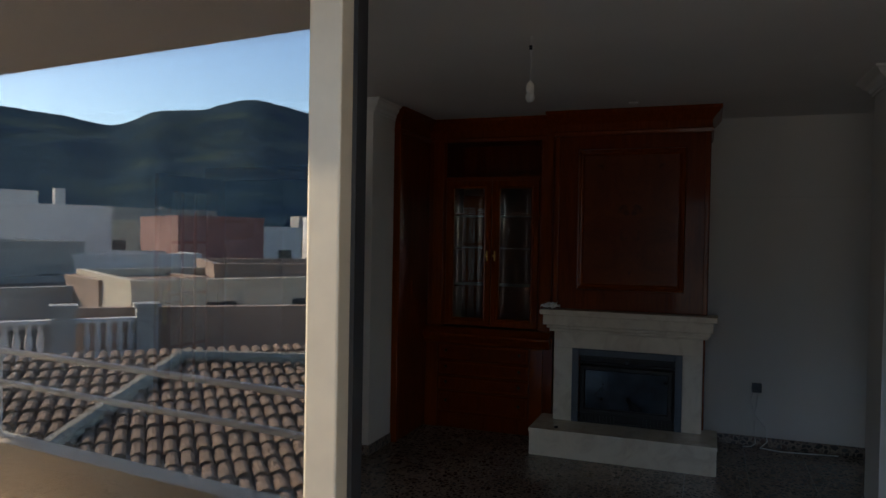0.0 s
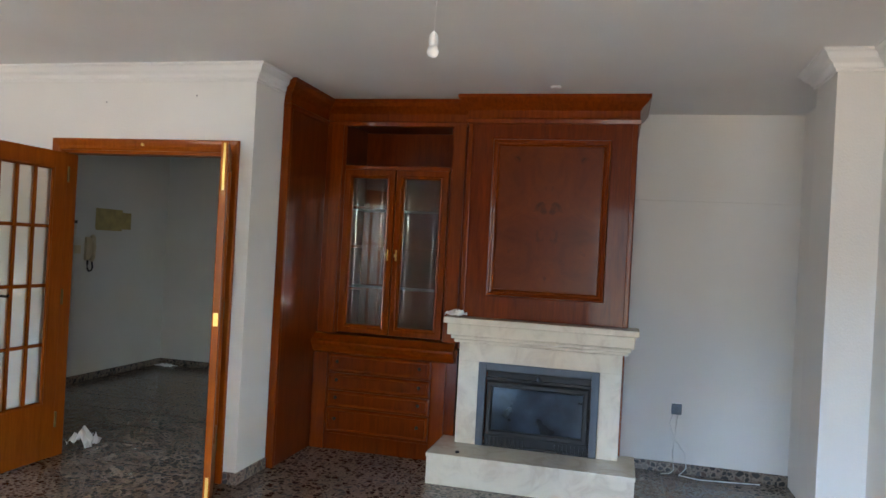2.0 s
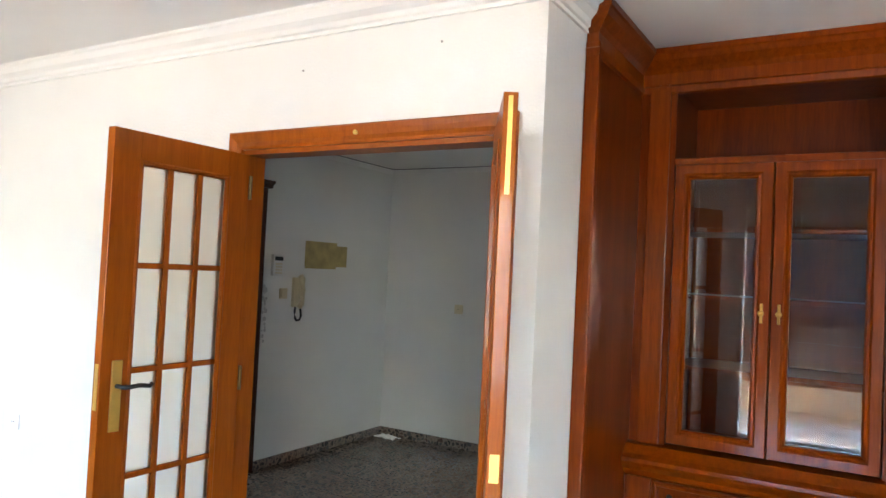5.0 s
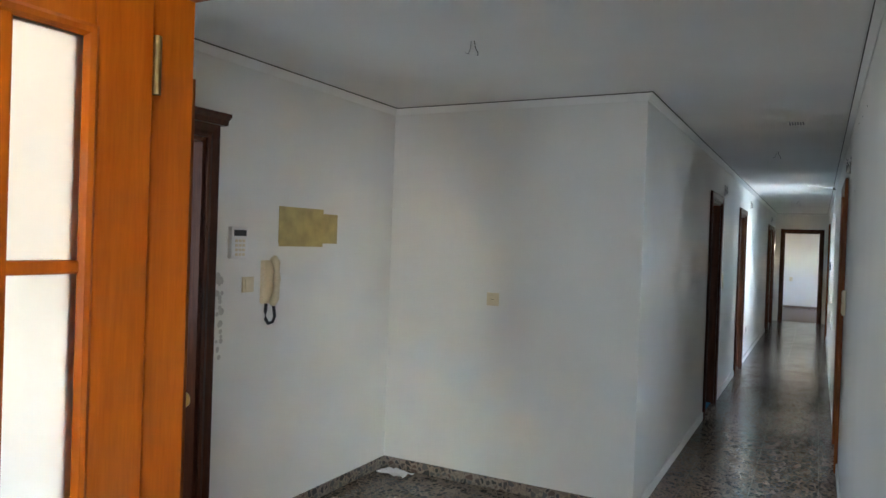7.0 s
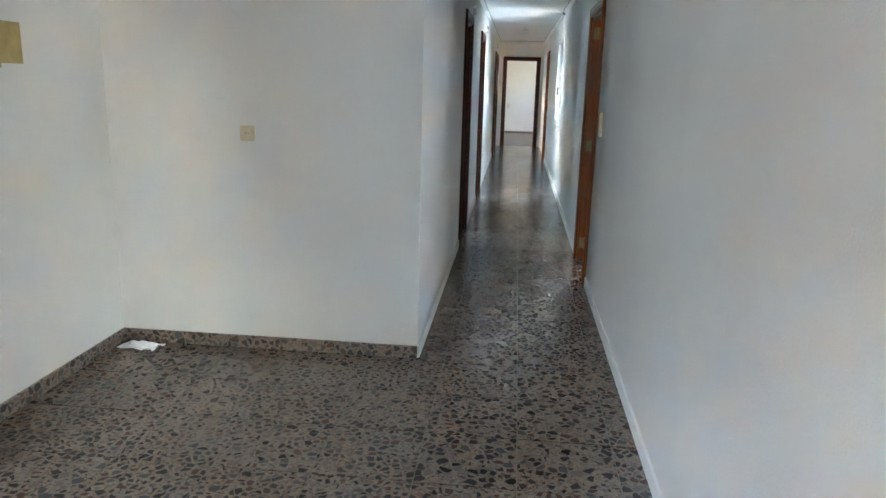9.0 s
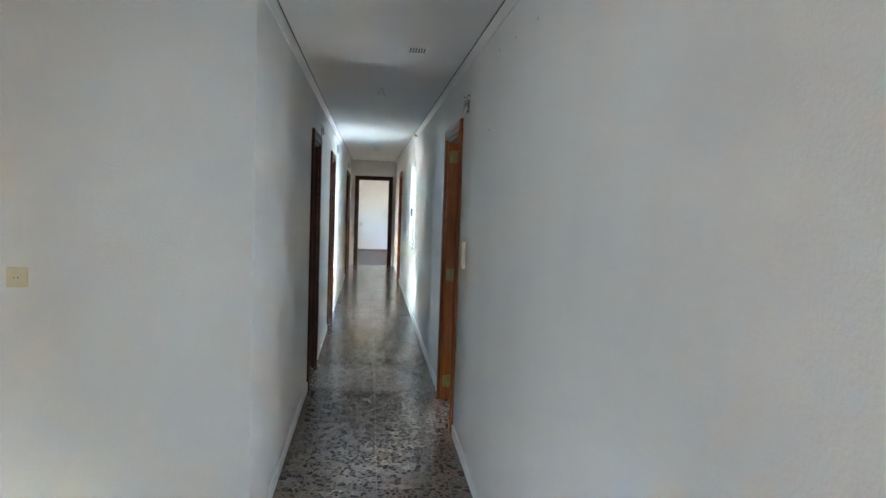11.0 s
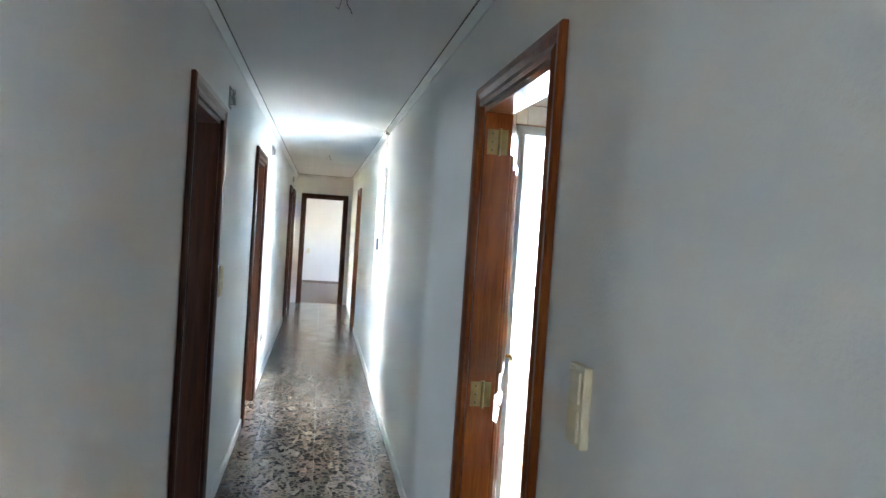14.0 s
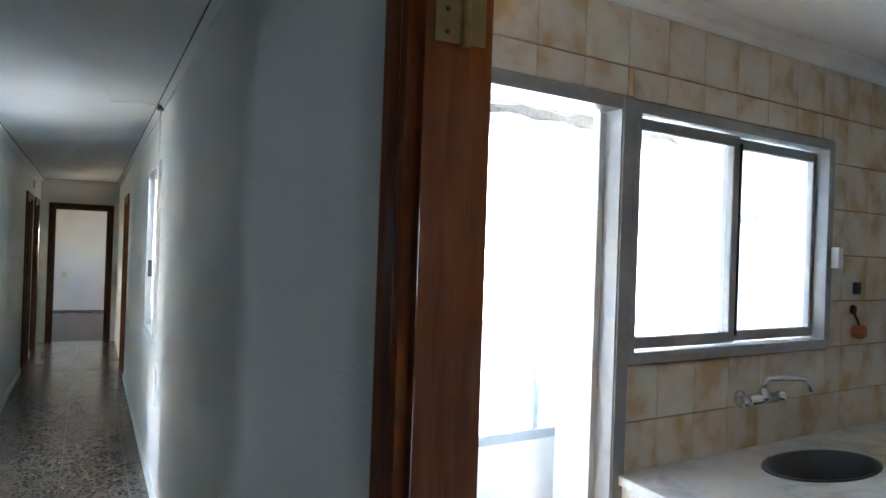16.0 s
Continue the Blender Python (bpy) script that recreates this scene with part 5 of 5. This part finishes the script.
wall("wall_kitchen_right", "y", 5.3, 10.8, 1.4, 1.5, -0.1, HL)
wall("wall_kitchen_near", "x", XC1 + 0.095, 1.4, 7.2, 7.3, -0.1, HL)
solid("ceiling_kitchen", boxes((XC1 + 0.095, 7.2, HK, 1.5, 10.86, HK + 0.05)), CEIL, "white kitchen ceiling", "ceiling", "structure")
bm = B()
path_mould(bm, [(XC1 + 0.095, 7.3), (XC1 + 0.095, 10.35)], [(0, HK), (0.07, HK), (0.065, HK - 0.012), (0.03, HK - 0.03), (0.016, HK - 0.055), (0, HK - 0.065)])
solid("cornice_kitchen_side", bm, CORNICE, "white plaster cornice along the kitchen's side wall", "cornice", "structure")
solid("floor_kitchen", boxes((-1.885, 7.2, -0.1, 1.4, 10.3, -0.0005)), plain("kitchen_floor_tile", (0.42, 0.3, 0.2), 0.35, 0, 0.25), "brown kitchen floor", "floor", "structure")
solid("wall_light_well", boxes((-0.95, 13.2, -0.1, -0.85, 15.5, HL)), DUSTY_WHITE, "white wall of the light well behind the corridor window", "wall", "structure")
# unseen wall, added to cut the sky light reaching terrace and kitchen
solid("sky_blocker_yard", boxes((-1.7, 15.6, -9, 7.0, 15.9, 5.5)), DUSTY_WHITE, "unseen white wall added behind the terrace to block sky light", "wall", "structure")

# kitchen door, folded back against the window wall
kd = thing("kitchen_door", "reddish brown panelled kitchen door standing wide open", "door", at=(0, 0, 0))
part("leaf", boxes((0, -0.018, 0.01, 0.69, 0.018, 2.02), bevel=0.003), BROWN_WOOD, kd)
for z0, z1 in ((0.18, 0.85), (1.0, 1.86)):
    for s in (-1, 1):
        for x0 in (0.11, 0.385):
            bm = B()
            rect_mould(bm, (x0, s * 0.018, z0), (1, 0, 0), (0, 0, 1), (0, s, 0), 0.2, z1 - z0, [(o, d * 0.6) for o, d in FRAME_P])
            part("panel_moulding", bm, BROWN_WOOD, kd)
for s in (-1, 1):
    bm = B()
    tube(bm, [(0.64, s * 0.018, 1.03), (0.64, s * 0.055, 1.03), (0.63, s * 0.06, 1.03), (0.54, s * 0.06, 1.03)], 0.008, 8)
    part("lever", bm, BRASS, kd, "brass lever handle", True)
DOOR_Y = 9.508
kd.matrix_world = pose(-1.902, DOOR_Y, 0, 0, 0, 72.5)
for z in (1.915, 0.995, 0.15):
    h = thing("door_hinge", "brass butt hinge on the kitchen door frame", "hinge", "kitchen door hinges", (-1.936, DOOR_Y - 0.008, z))
    part("knuckle", (lambda b: (cyl(b, (-1.928, DOOR_Y - 0.016, z - 0.05), (-1.928, DOOR_Y - 0.016, z + 0.05), 0.006), b)[1])(B()), OLD_BRASS, h)
    part("leaf_plate", boxes((-1.971, DOOR_Y - 0.012, z - 0.045, -1.929, DOOR_Y - 0.009, z + 0.045)), OLD_BRASS, h)
    part("leaf_plate", boxes((-1.927, DOOR_Y - 0.017, z - 0.045, -1.898, DOOR_Y - 0.0145, z + 0.045)), OLD_BRASS, h)
    for k in (-0.03, 0, 0.03):
        bm = B()
        lathe(bm, (-1.953, DOOR_Y - 0.012, z + k), [(0.004, 0), (0.003, 0.0015), (0.001, 0.002)], 8, (0, -1, 0))
        part("screw", bm, BLACK_IRON, h)

# ---- balcony and sliding door; the outer edge stands askew like the kitchen wall ----
ASKEW = Matrix.Translation((0.4, -2.02, 0)) @ Matrix.Rotation(radians(7), 4, 'Z') @ Matrix.Translation((-0.4, 2.02, 0))
solid("balcony_floor", boxes((-7.9, -3.0, -0.2, XR, -0.24, -0.02)), ORANGE_TILE, "orange clay tile balcony floor", "floor", "structure")
# soffit in one even grey, darker than the indoor ceilings
edge_roof = solid("balcony_roof", boxes((-8.2, -2.1, 2.53, 2.2, -0.1, 2.78)), plaster("grey_soffit", (0.42, 0.4, 0.38), 60, 0.2), "plastered balcony soffit", "ceiling", "structure")
edge_parapet = solid("balcony_parapet", boxes((-8.2, -2.1, -0.3, XR + 0.2, -1.95, 0.33), bevel=0.01), plaster("beige_render", (0.6, 0.5, 0.38), 60, 0.3), "low beige rendered balcony parapet", "parapet", "structure")
rl = thing("balcony_railing", "white metal balcony rails above the parapet", "railing", at=(-2, -2.02, 0.33))
for z in (0.66, 0.85):
    bm = B()
    cyl(bm, (-7.8, -2.02, z), (XR, -2.02, z), 0.018)
    part("rail", bm, WHITE_PLASTIC, rl)
for x in (-7.5, -5.6, -3.6, 0.9):
    bm = B()
    cyl(bm, (x, -2.02, 0.32), (x, -2.02, 0.85), 0.014)
    part("post", bm, WHITE_PLASTIC, rl)
bpy.context.view_layer.update()
for ob in (edge_roof, edge_parapet, rl):
    ob.matrix_world = ASKEW @ ob.matrix_world
bpy.context.view_layer.update()
sd = thing("sliding_door", "champagne aluminium sliding balcony door, half open", "sliding door", at=(0.1, YW, 0))
sd["kind"] = "structure"
part("track", boxes((-2.0, -0.25, -0.01, 1.35, -0.1, 0.015)), ALU_BEIGE, sd)
part("head", boxes((-2.0, -0.25, 2.16, 1.35, -0.1, 2.2)), ALU_BEIGE, sd)
for x0, x1, y in ((-0.89, 0.013, -0.178), (-0.86, -0.006, -0.128)):
    for a, b in ((x0, x0 + 0.044), (x1 - 0.044, x1)):
        part("stile", boxes((a, y - 0.022, 0.015, b, y + 0.022, 2.16), bevel=0.003), ALU_BEIGE, sd)
    part("rail", boxes((x0 + 0.044, y - 0.02, 0.015, x1 - 0.044, y + 0.02, 0.1), (x0 + 0.044, y - 0.02, 2.1, x1 - 0.044, y + 0.02, 2.16)), ALU_BEIGE, sd)
    # dark strip stands for the shade on the stile's side face
    part("side_shade_strip", boxes((x1 - 0.002, y + 0.006, 0.02, x1 + 0.006, y + 0.02, 2.15)), BLACK_PLASTIC, sd, "dark strip for the stile's shaded side")
    part("pane", boxes((x0 + 0.04, y - 0.003, 0.095, x1 - 0.04, y + 0.003, 2.105)), GLASS_COATED, sd).visible_shadow = False
sh = thing("roller_shutter", "brown slatted roller shutter lowered most of the way", "shutter", at=(-1.4, -0.22, 0.55))
SLAT = mesh_of("slat", boxes((-1.99, -0.007, 0.002, -0.79, 0.007, 0.047), bevel=0.003), BROWN_WOOD)
for k in range(33):
    ob = new("slat", SLAT)
    ob.parent = sh
    ob.matrix_parent_inverse = sh.matrix_world.inverted()
    ob.location = (0, -0.22, 0.55 + 0.049 * k)

# ---- town and hills beyond the balcony ----
QX, QY = 0.423, 0.368


def bearing(a, r, z=0.0):
    """Place r metres out from the balcony, a degrees off the house's axis."""
    return Vector((QX - r * math.sin(radians(a)), QY - r * math.cos(radians(a)), z))


solid("ground", boxes((-4000, -4000, -10, 4000, 4000, -9)), plain("dry_earth", (0.2, 0.17, 0.12), 0.95, 0, 0.5, 0.2), "dry earth and streets below the town", "ground", "structure")
WALLS = [plain("town_wall_" + n, c, 0.9, 0, 0.2, 1.5) for n, c in (("white", (0.6, 0.58, 0.55)), ("grey", (0.3, 0.29, 0.27)), ("red", (0.27, 0.13, 0.11)), ("cream", (0.55, 0.46, 0.34)), ("brick", (0.33, 0.22, 0.16)))]
ROOF_TILE = plain("clay_roof_tile", (0.22, 0.135, 0.085), 0.9, 0, 0.55, 9.0)
MORTAR = plain("pale_mortar", (0.3, 0.26, 0.2), 0.95, 0, 0.3, 10)
DARK_PANE = plain("dark_window_pane", (0.03, 0.035, 0.04), 0.2)


def house(a, r, w, d, top, mat, label, windows=((-0.25, 0.5), (0.25, 0.5)), chimney=False):
    c = bearing(a, r)
    t = thing("town_house", label, "house", "houses of the town", (c.x, c.y, -9))
    part("wall", boxes((-w / 2, -d / 2, 0, w / 2, d / 2, top + 8.7)), mat, t)
    part("roof", boxes((-w / 2 + 0.25, -d / 2 + 0.25, top + 8.6, w / 2 - 0.25, d / 2 - 0.25, top + 8.75)), ROOF_TILE, t)
    bm = B()
    rect_mould(bm, (-w / 2 + 0.25, -d / 2 + 0.25, top + 9), (1, 0, 0), (0, 1, 0), (0, 0, 1), w - 0.5, d - 0.5, [(0, -0.3), (0, 0.06), (0.3, 0.06), (0.3, 0), (0.25, -0.3)])
    part("parapet", bm, mat, t)
    for ox, oz in windows:
        x, z = ox * w, top + 9 - 1.6 - oz
        wn = part("window", boxes((x - 0.5, d / 2 - 0.1, z - 0.6, x + 0.5, d / 2 + 0.03, z + 0.6)), DARK_PANE, t)
        part("sill", boxes((x - 0.6, d / 2, z - 0.7, x + 0.6, d / 2 + 0.12, z - 0.6)), MORTAR, wn)
    if chimney:
        part("chimney", boxes((w * 0.2, -0.4, top + 9.18, w * 0.2 + 0.7, 0.4, top + 10.4)), mat, t)
    # children were built round the origin: turn the thing to face the balcony
    for ch in t.children:
        ch.matrix_parent_inverse = Matrix()
        for g in ch.children:
            g.matrix_parent_inverse = Matrix()
    t.matrix_world = pose(c.x, c.y, -9, 0, 0, -a - 18 - 9 * math.sin(a * 7))
    return t


house(37.2, 29, 9.5, 8, 0.0, WALLS[3], "cream rendered house with two windows", ((-0.2, -0.3), (0.12, -0.3)))
house(34.0, 33, 6, 6, 0.3, WALLS[4], "brick house behind the cream one")
house(39.5, 48, 5.2, 8, 2.5, WALLS[2], "red rendered town house", ())
house(36.2, 52, 5, 7, 2.0, WALLS[0], "white town house beside the red one")
house(51.0, 60, 9, 10, 3.3, WALLS[0], "long white town house with a roof box", (), True)
house(55.0, 75, 9, 9, 5.0, WALLS[0], "tall white rendered town house")
house(46.5, 42, 9, 6, 0.4, WALLS[0], "white low town house", ())
house(43.5, 65, 13, 8, 2.4, WALLS[3], "cream town house with a flat roof")
house(45.0, 85, 18, 9, 4.0, WALLS[1], "grey town house in the second row")
house(49.0, 34, 8, 7, -0.6, WALLS[1], "low grey rendered house")
house(44.0, 30, 4, 4, -0.2, WALLS[4], "small weathered brick house")
house(54.0, 40, 7, 6, 1.0, WALLS[1], "plain grey town house")
rng = random.Random(4)
for k in range(26):
    a = rng.uniform(28, 62)
    r = rng.uniform(85, 190)
    house(a, r, rng.uniform(8, 16), 8, rng.uniform(-1.5, 0.035 * r), WALLS[rng.choice((0, 0, 3, 3, 1, 4, 4))], "flat-roofed town house in the distance", ((-0.3, 0.4), (0.0, 0.4), (0.28, 0.4)), k % 3 == 0)
# neighbouring tiled roof
nb = thing("neighbour_roof", "weathered clay tile roof of the neighbouring house", "roof", at=tuple(bearing(43, 10, -9)))
mroof = pose(*bearing(43, 5.2, -2.7), 9.0, 0, 180 - 43)
bm = boxes((-9, 0, -7, 9, 11, -0.06))
bmesh.ops.transform(bm, matrix=mroof, verts=bm.verts)
part("roof_deck", bm, WALLS[4], nb)
bm = B()
rows_n, per = 22, 76
for j in range(rows_n):
    for i in range(per):
        x0 = -8.9 + i * 0.235 + rng.uniform(-0.012, 0.012)
        y0, dz = j * 0.5, rng.uniform(0, 0.02)
        sec = [(0.1 * math.cos(math.pi * k / 5), 0.085 * math.sin(math.pi * k / 5)) for k in range(6)]
        a_ = [bm.verts.new((x0 + u * 1.1, y0, v + 0.03 + dz)) for u, v in sec]
        b_ = [bm.verts.new((x0 + u * 0.85, y0 + 0.54, v * 0.8 + dz)) for u, v in sec]
        for k in range(5):
            bm.faces.new((a_[k], a_[k + 1], b_[k + 1], b_[k]))
        bm.faces.new(a_)
bmesh.ops.transform(bm, matrix=mroof, verts=bm.verts)
me = bpy.data.meshes.new("roof_tiles")
bm.to_mesh(me)
bm.free()
me.materials.append(ROOF_TILE)
ob = tagged(new("roof_tiles", me), "rows of weathered curved clay roof tiles", kind="stuff")
ob.parent = nb
ob.matrix_parent_inverse = nb.matrix_world.inverted()
for p0, p1 in (((-0.5, 10.4), (3.2, 3.0)), ((3.2, 3.0), (4.4, 0.2)), ((-0.5, 10.4), (-5.5, 9.2))):
    bm = B()
    cyl(bm, (p0[0], p0[1], 0.06), (p1[0], p1[1], 0.06), 0.17, n=10)
    bmesh.ops.transform(bm, matrix=mroof, verts=bm.verts)
    part("mortar_ridge", bm, MORTAR, nb)
# garden wall and balustrade
gw = thing("parapet_wall", "grey block parapet wall behind the tiled roof", "wall", at=tuple(bearing(37, 18.5, -9)))
bm = boxes((-3.9, -0.15, -8, 3.4, 0.15, -0.25))
bmesh.ops.transform(bm, matrix=pose(*bearing(37, 18.5, 0), 0, 0, -37), verts=bm.verts)
part("wall", bm, WALLS[4], gw)
bl = thing("balustrade", "white stone balustrade with grey piers", "balustrade", at=tuple(bearing(49, 18, -1.3)))
mb = pose(*bearing(49, 18, 0), 0, 0, -49)
for x in (-1.9, 0.0, 1.75):
    bm = boxes((x - 0.24, -0.24, -8, x + 0.24, 0.24, -0.2), (x - 0.29, -0.29, -0.2, x + 0.29, 0.29, -0.1))
    bmesh.ops.transform(bm, matrix=mb, verts=bm.verts)
    part("pier", bm, WALLS[1], bl)
bm = boxes((-1.9, -0.12, -0.52, 1.75, 0.12, -0.43), (-1.9, -0.14, -8, 1.75, 0.14, -1.2))
bmesh.ops.transform(bm, matrix=mb, verts=bm.verts)
part("coping", bm, WALLS[0], bl)
for k in range(15):
    x = -1.6 + k * 0.23
    if abs(x) < 0.35:
        continue
    bm = B()
    lathe(bm, (x, 0, -1.2), [(0.075, 0), (0.05, 0.08), (0.085, 0.22), (0.07, 0.38), (0.045, 0.5), (0.06, 0.62), (0.075, 0.68)], 8)
    bmesh.ops.transform(bm, matrix=mb, verts=bm.verts)
    part("baluster", bm, WALLS[0], bl, "", True)
# wooded hills; the air's blue haze is mixed into their green
m, ns, ls, b = material("hazy_wooded_hillside")
mp = coords(ns, ls)
n1 = node(ns, "ShaderNodeTexNoise", Scale=0.012, Detail=8.0, Roughness=0.65)
n2 = node(ns, "ShaderNodeTexNoise", Scale=0.12, Detail=6.0)
ls.new(mp.outputs[0], n1.inputs["Vector"])
ls.new(mp.outputs[0], n2.inputs["Vector"])
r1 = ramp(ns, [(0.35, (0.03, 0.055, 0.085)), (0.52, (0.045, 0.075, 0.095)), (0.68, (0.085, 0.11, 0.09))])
ls.new(n1.outputs["Fac"], r1.inputs["Fac"])
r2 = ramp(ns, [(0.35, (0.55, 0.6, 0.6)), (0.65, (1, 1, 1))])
ls.new(n2.outputs["Fac"], r2.inputs["Fac"])
mx = ns.new("ShaderNodeMixRGB")
mx.blend_type, mx.inputs["Fac"].default_value = "MULTIPLY", 1.0
ls.new(r1.outputs["Color"], mx.inputs["Color1"])
ls.new(r2.outputs["Color"], mx.inputs["Color2"])
ls.new(mx.outputs["Color"], b.inputs["Base Color"])
b.inputs["Roughness"].default_value = 1.0
b.inputs["Specular IOR Level"].default_value = 0.0
HILL = m
bm = B()
NA, NR = 150, 46
grid = []
for i in range(NA):
    a = -15 + 110 * i / (NA - 1)
    col = []
    for j in range(NR):
        r = 230 + (1750 - 230) * j / (NR - 1)
        ridge = 0.174 + 0.036 * math.exp(-((a - 35.5) / 4.2) ** 2) + 0.016 * math.exp(-((a - 54) / 4.0) ** 2) + 0.012 * math.exp(-((a - 42) / 2.5) ** 2) - 0.008 * math.exp(-((a - 45.5) / 1.8) ** 2)
        ridge -= 0.0014 * max(0, a - 32)
        u = min(1, max(0, (r - 260) / 1250))
        u = u * u * (3 - 2 * u)
        p = bearing(a, r)
        q = noise.fractal(Vector((p.x, p.y, 0)) * 0.0035, 0.9, 2.1, 6)
        h = ridge * 1500 * u * (0.93 + 0.07 * math.cos(u * 3)) + q * 34 * u * (1.1 - u) * 2 + 10 * math.exp(-((r - 330) / 70) ** 2) * (0.6 + q) - 7
        if r > 1560:
            h -= (r - 1560) * 0.8
        col.append(bm.verts.new((p.x, p.y, h)))
    grid.append(col)
for i in range(NA - 1):
    for j in range(NR - 1):
        bm.faces.new((grid[i][j], grid[i + 1][j], grid[i + 1][j + 1], grid[i][j + 1]))
solid("hills", bm, HILL, "dark wooded hills behind the town, tinted with blue haze", "hills", "structure", smooth=True)
bm = B()
for k in range(420):
    a, r = rng.uniform(25, 63), rng.uniform(200, 330)
    c = bearing(a, r, -2 + rng.uniform(-2, 5))
    s = rng.uniform(2.0, 4.5)
    bmesh.ops.create_icosphere(bm, subdivisions=1, radius=s, matrix=Matrix.Translation(c) @ Matrix.Diagonal((1, 1, rng.uniform(0.6, 1.1), 1)))
    bm.verts.ensure_lookup_table()
    for v in bm.verts[-12:]:
        v.co += noise.noise_vector(v.co * 0.7) * s * 0.35
solid("far_trees", bm, HILL, "belt of dark trees at the foot of the hills, tinted with blue haze", "trees", "stuff")

# ---- tiles: kitchen wall, then floors ----
kt = tagged(new("kitchen_tiles"), "cream glazed kitchen wall tiles with brown clouding", "tiles", kind="structure")
kt.matrix_world = KITCHEN
TM = {}
for j in range(13):
    z0 = KZ - 11 * KW + (j - 0) * KW
    z1 = min(z0 + KW, HK - 0.06)
    for i in range(-4, 13):
        x0, x1 = max(i * KW, -0.72), (i + 1) * KW
        spans = [(x0, x1, max(z0, 0), z1)]
        for a0, a1, c0, c1 in ((-0.465, 0.43, -1, 2.135), (0.42, 1.695, 1.22, 2.13)):
            out = []
            for p0, p1, q0, q1 in spans:
                if p1 <= a0 or p0 >= a1 or q1 <= c0 or q0 >= c1:
                    out.append((p0, p1, q0, q1))
                    continue
                if p0 < a0:
                    out.append((p0, a0, q0, q1))
                if p1 > a1:
                    out.append((a1, p1, q0, q1))
                m0, m1 = max(p0, a0), min(p1, a1)
                if q1 > c1:
                    out.append((m0, m1, c1, q1))
                if q0 < c0:
                    out.append((m0, m1, q0, c0))
            spans = out
        for p0, p1, q0, q1 in spans:
            w_, h_ = round(p1 - p0 - 0.003, 3), round(q1 - q0 - 0.005, 3)
            if w_ < 0.01 or h_ < 0.01:
                continue
            if (w_, h_) not in TM:
                TM[w_, h_] = mesh_of("tile", boxes((-w_ / 2, 0, -h_ / 2, w_ / 2, 0.012, h_ / 2), bevel=0.0015), TILE)
            ob = new("tile", TM[w_, h_])
            ob.parent = kt
            ob.location = ((p0 + p1) / 2, 0, (q0 + q1) / 2)


def lay(x0, x1, y0, y1, step, top, name="floor_tile"):
    me = mesh_of(name, boxes((-step / 2 + 0.002, -step / 2 + 0.002, -0.009, step / 2 - 0.002, step / 2 - 0.002, 0)), TERRAZZO)
    nx, ny = round((x1 - x0) / step), round((y1 - y0) / step)
    for i in range(nx):
        for j in range(ny):
            ob = new(name, me)
            ob.parent = floor
            ob.location = (x0 + (i + 0.5) * step, y0 + (j + 0.5) * step, top)
            ob.rotation_euler = (0, 0, (i * 7 + j * 3) % 4 * math.pi / 2)


lay(-4.9, -1.7, 3.74, 7.34, 0.4, 0.0)
lay(-3.3, -1.7, 7.34, 20.94, 0.4, 0.0)
lay(-7.7, 1.9, -0.26, 3.74, 0.4, 0.0)
lay(-1.7, 1.9, 3.74, 5.34, 0.4, 0.0)
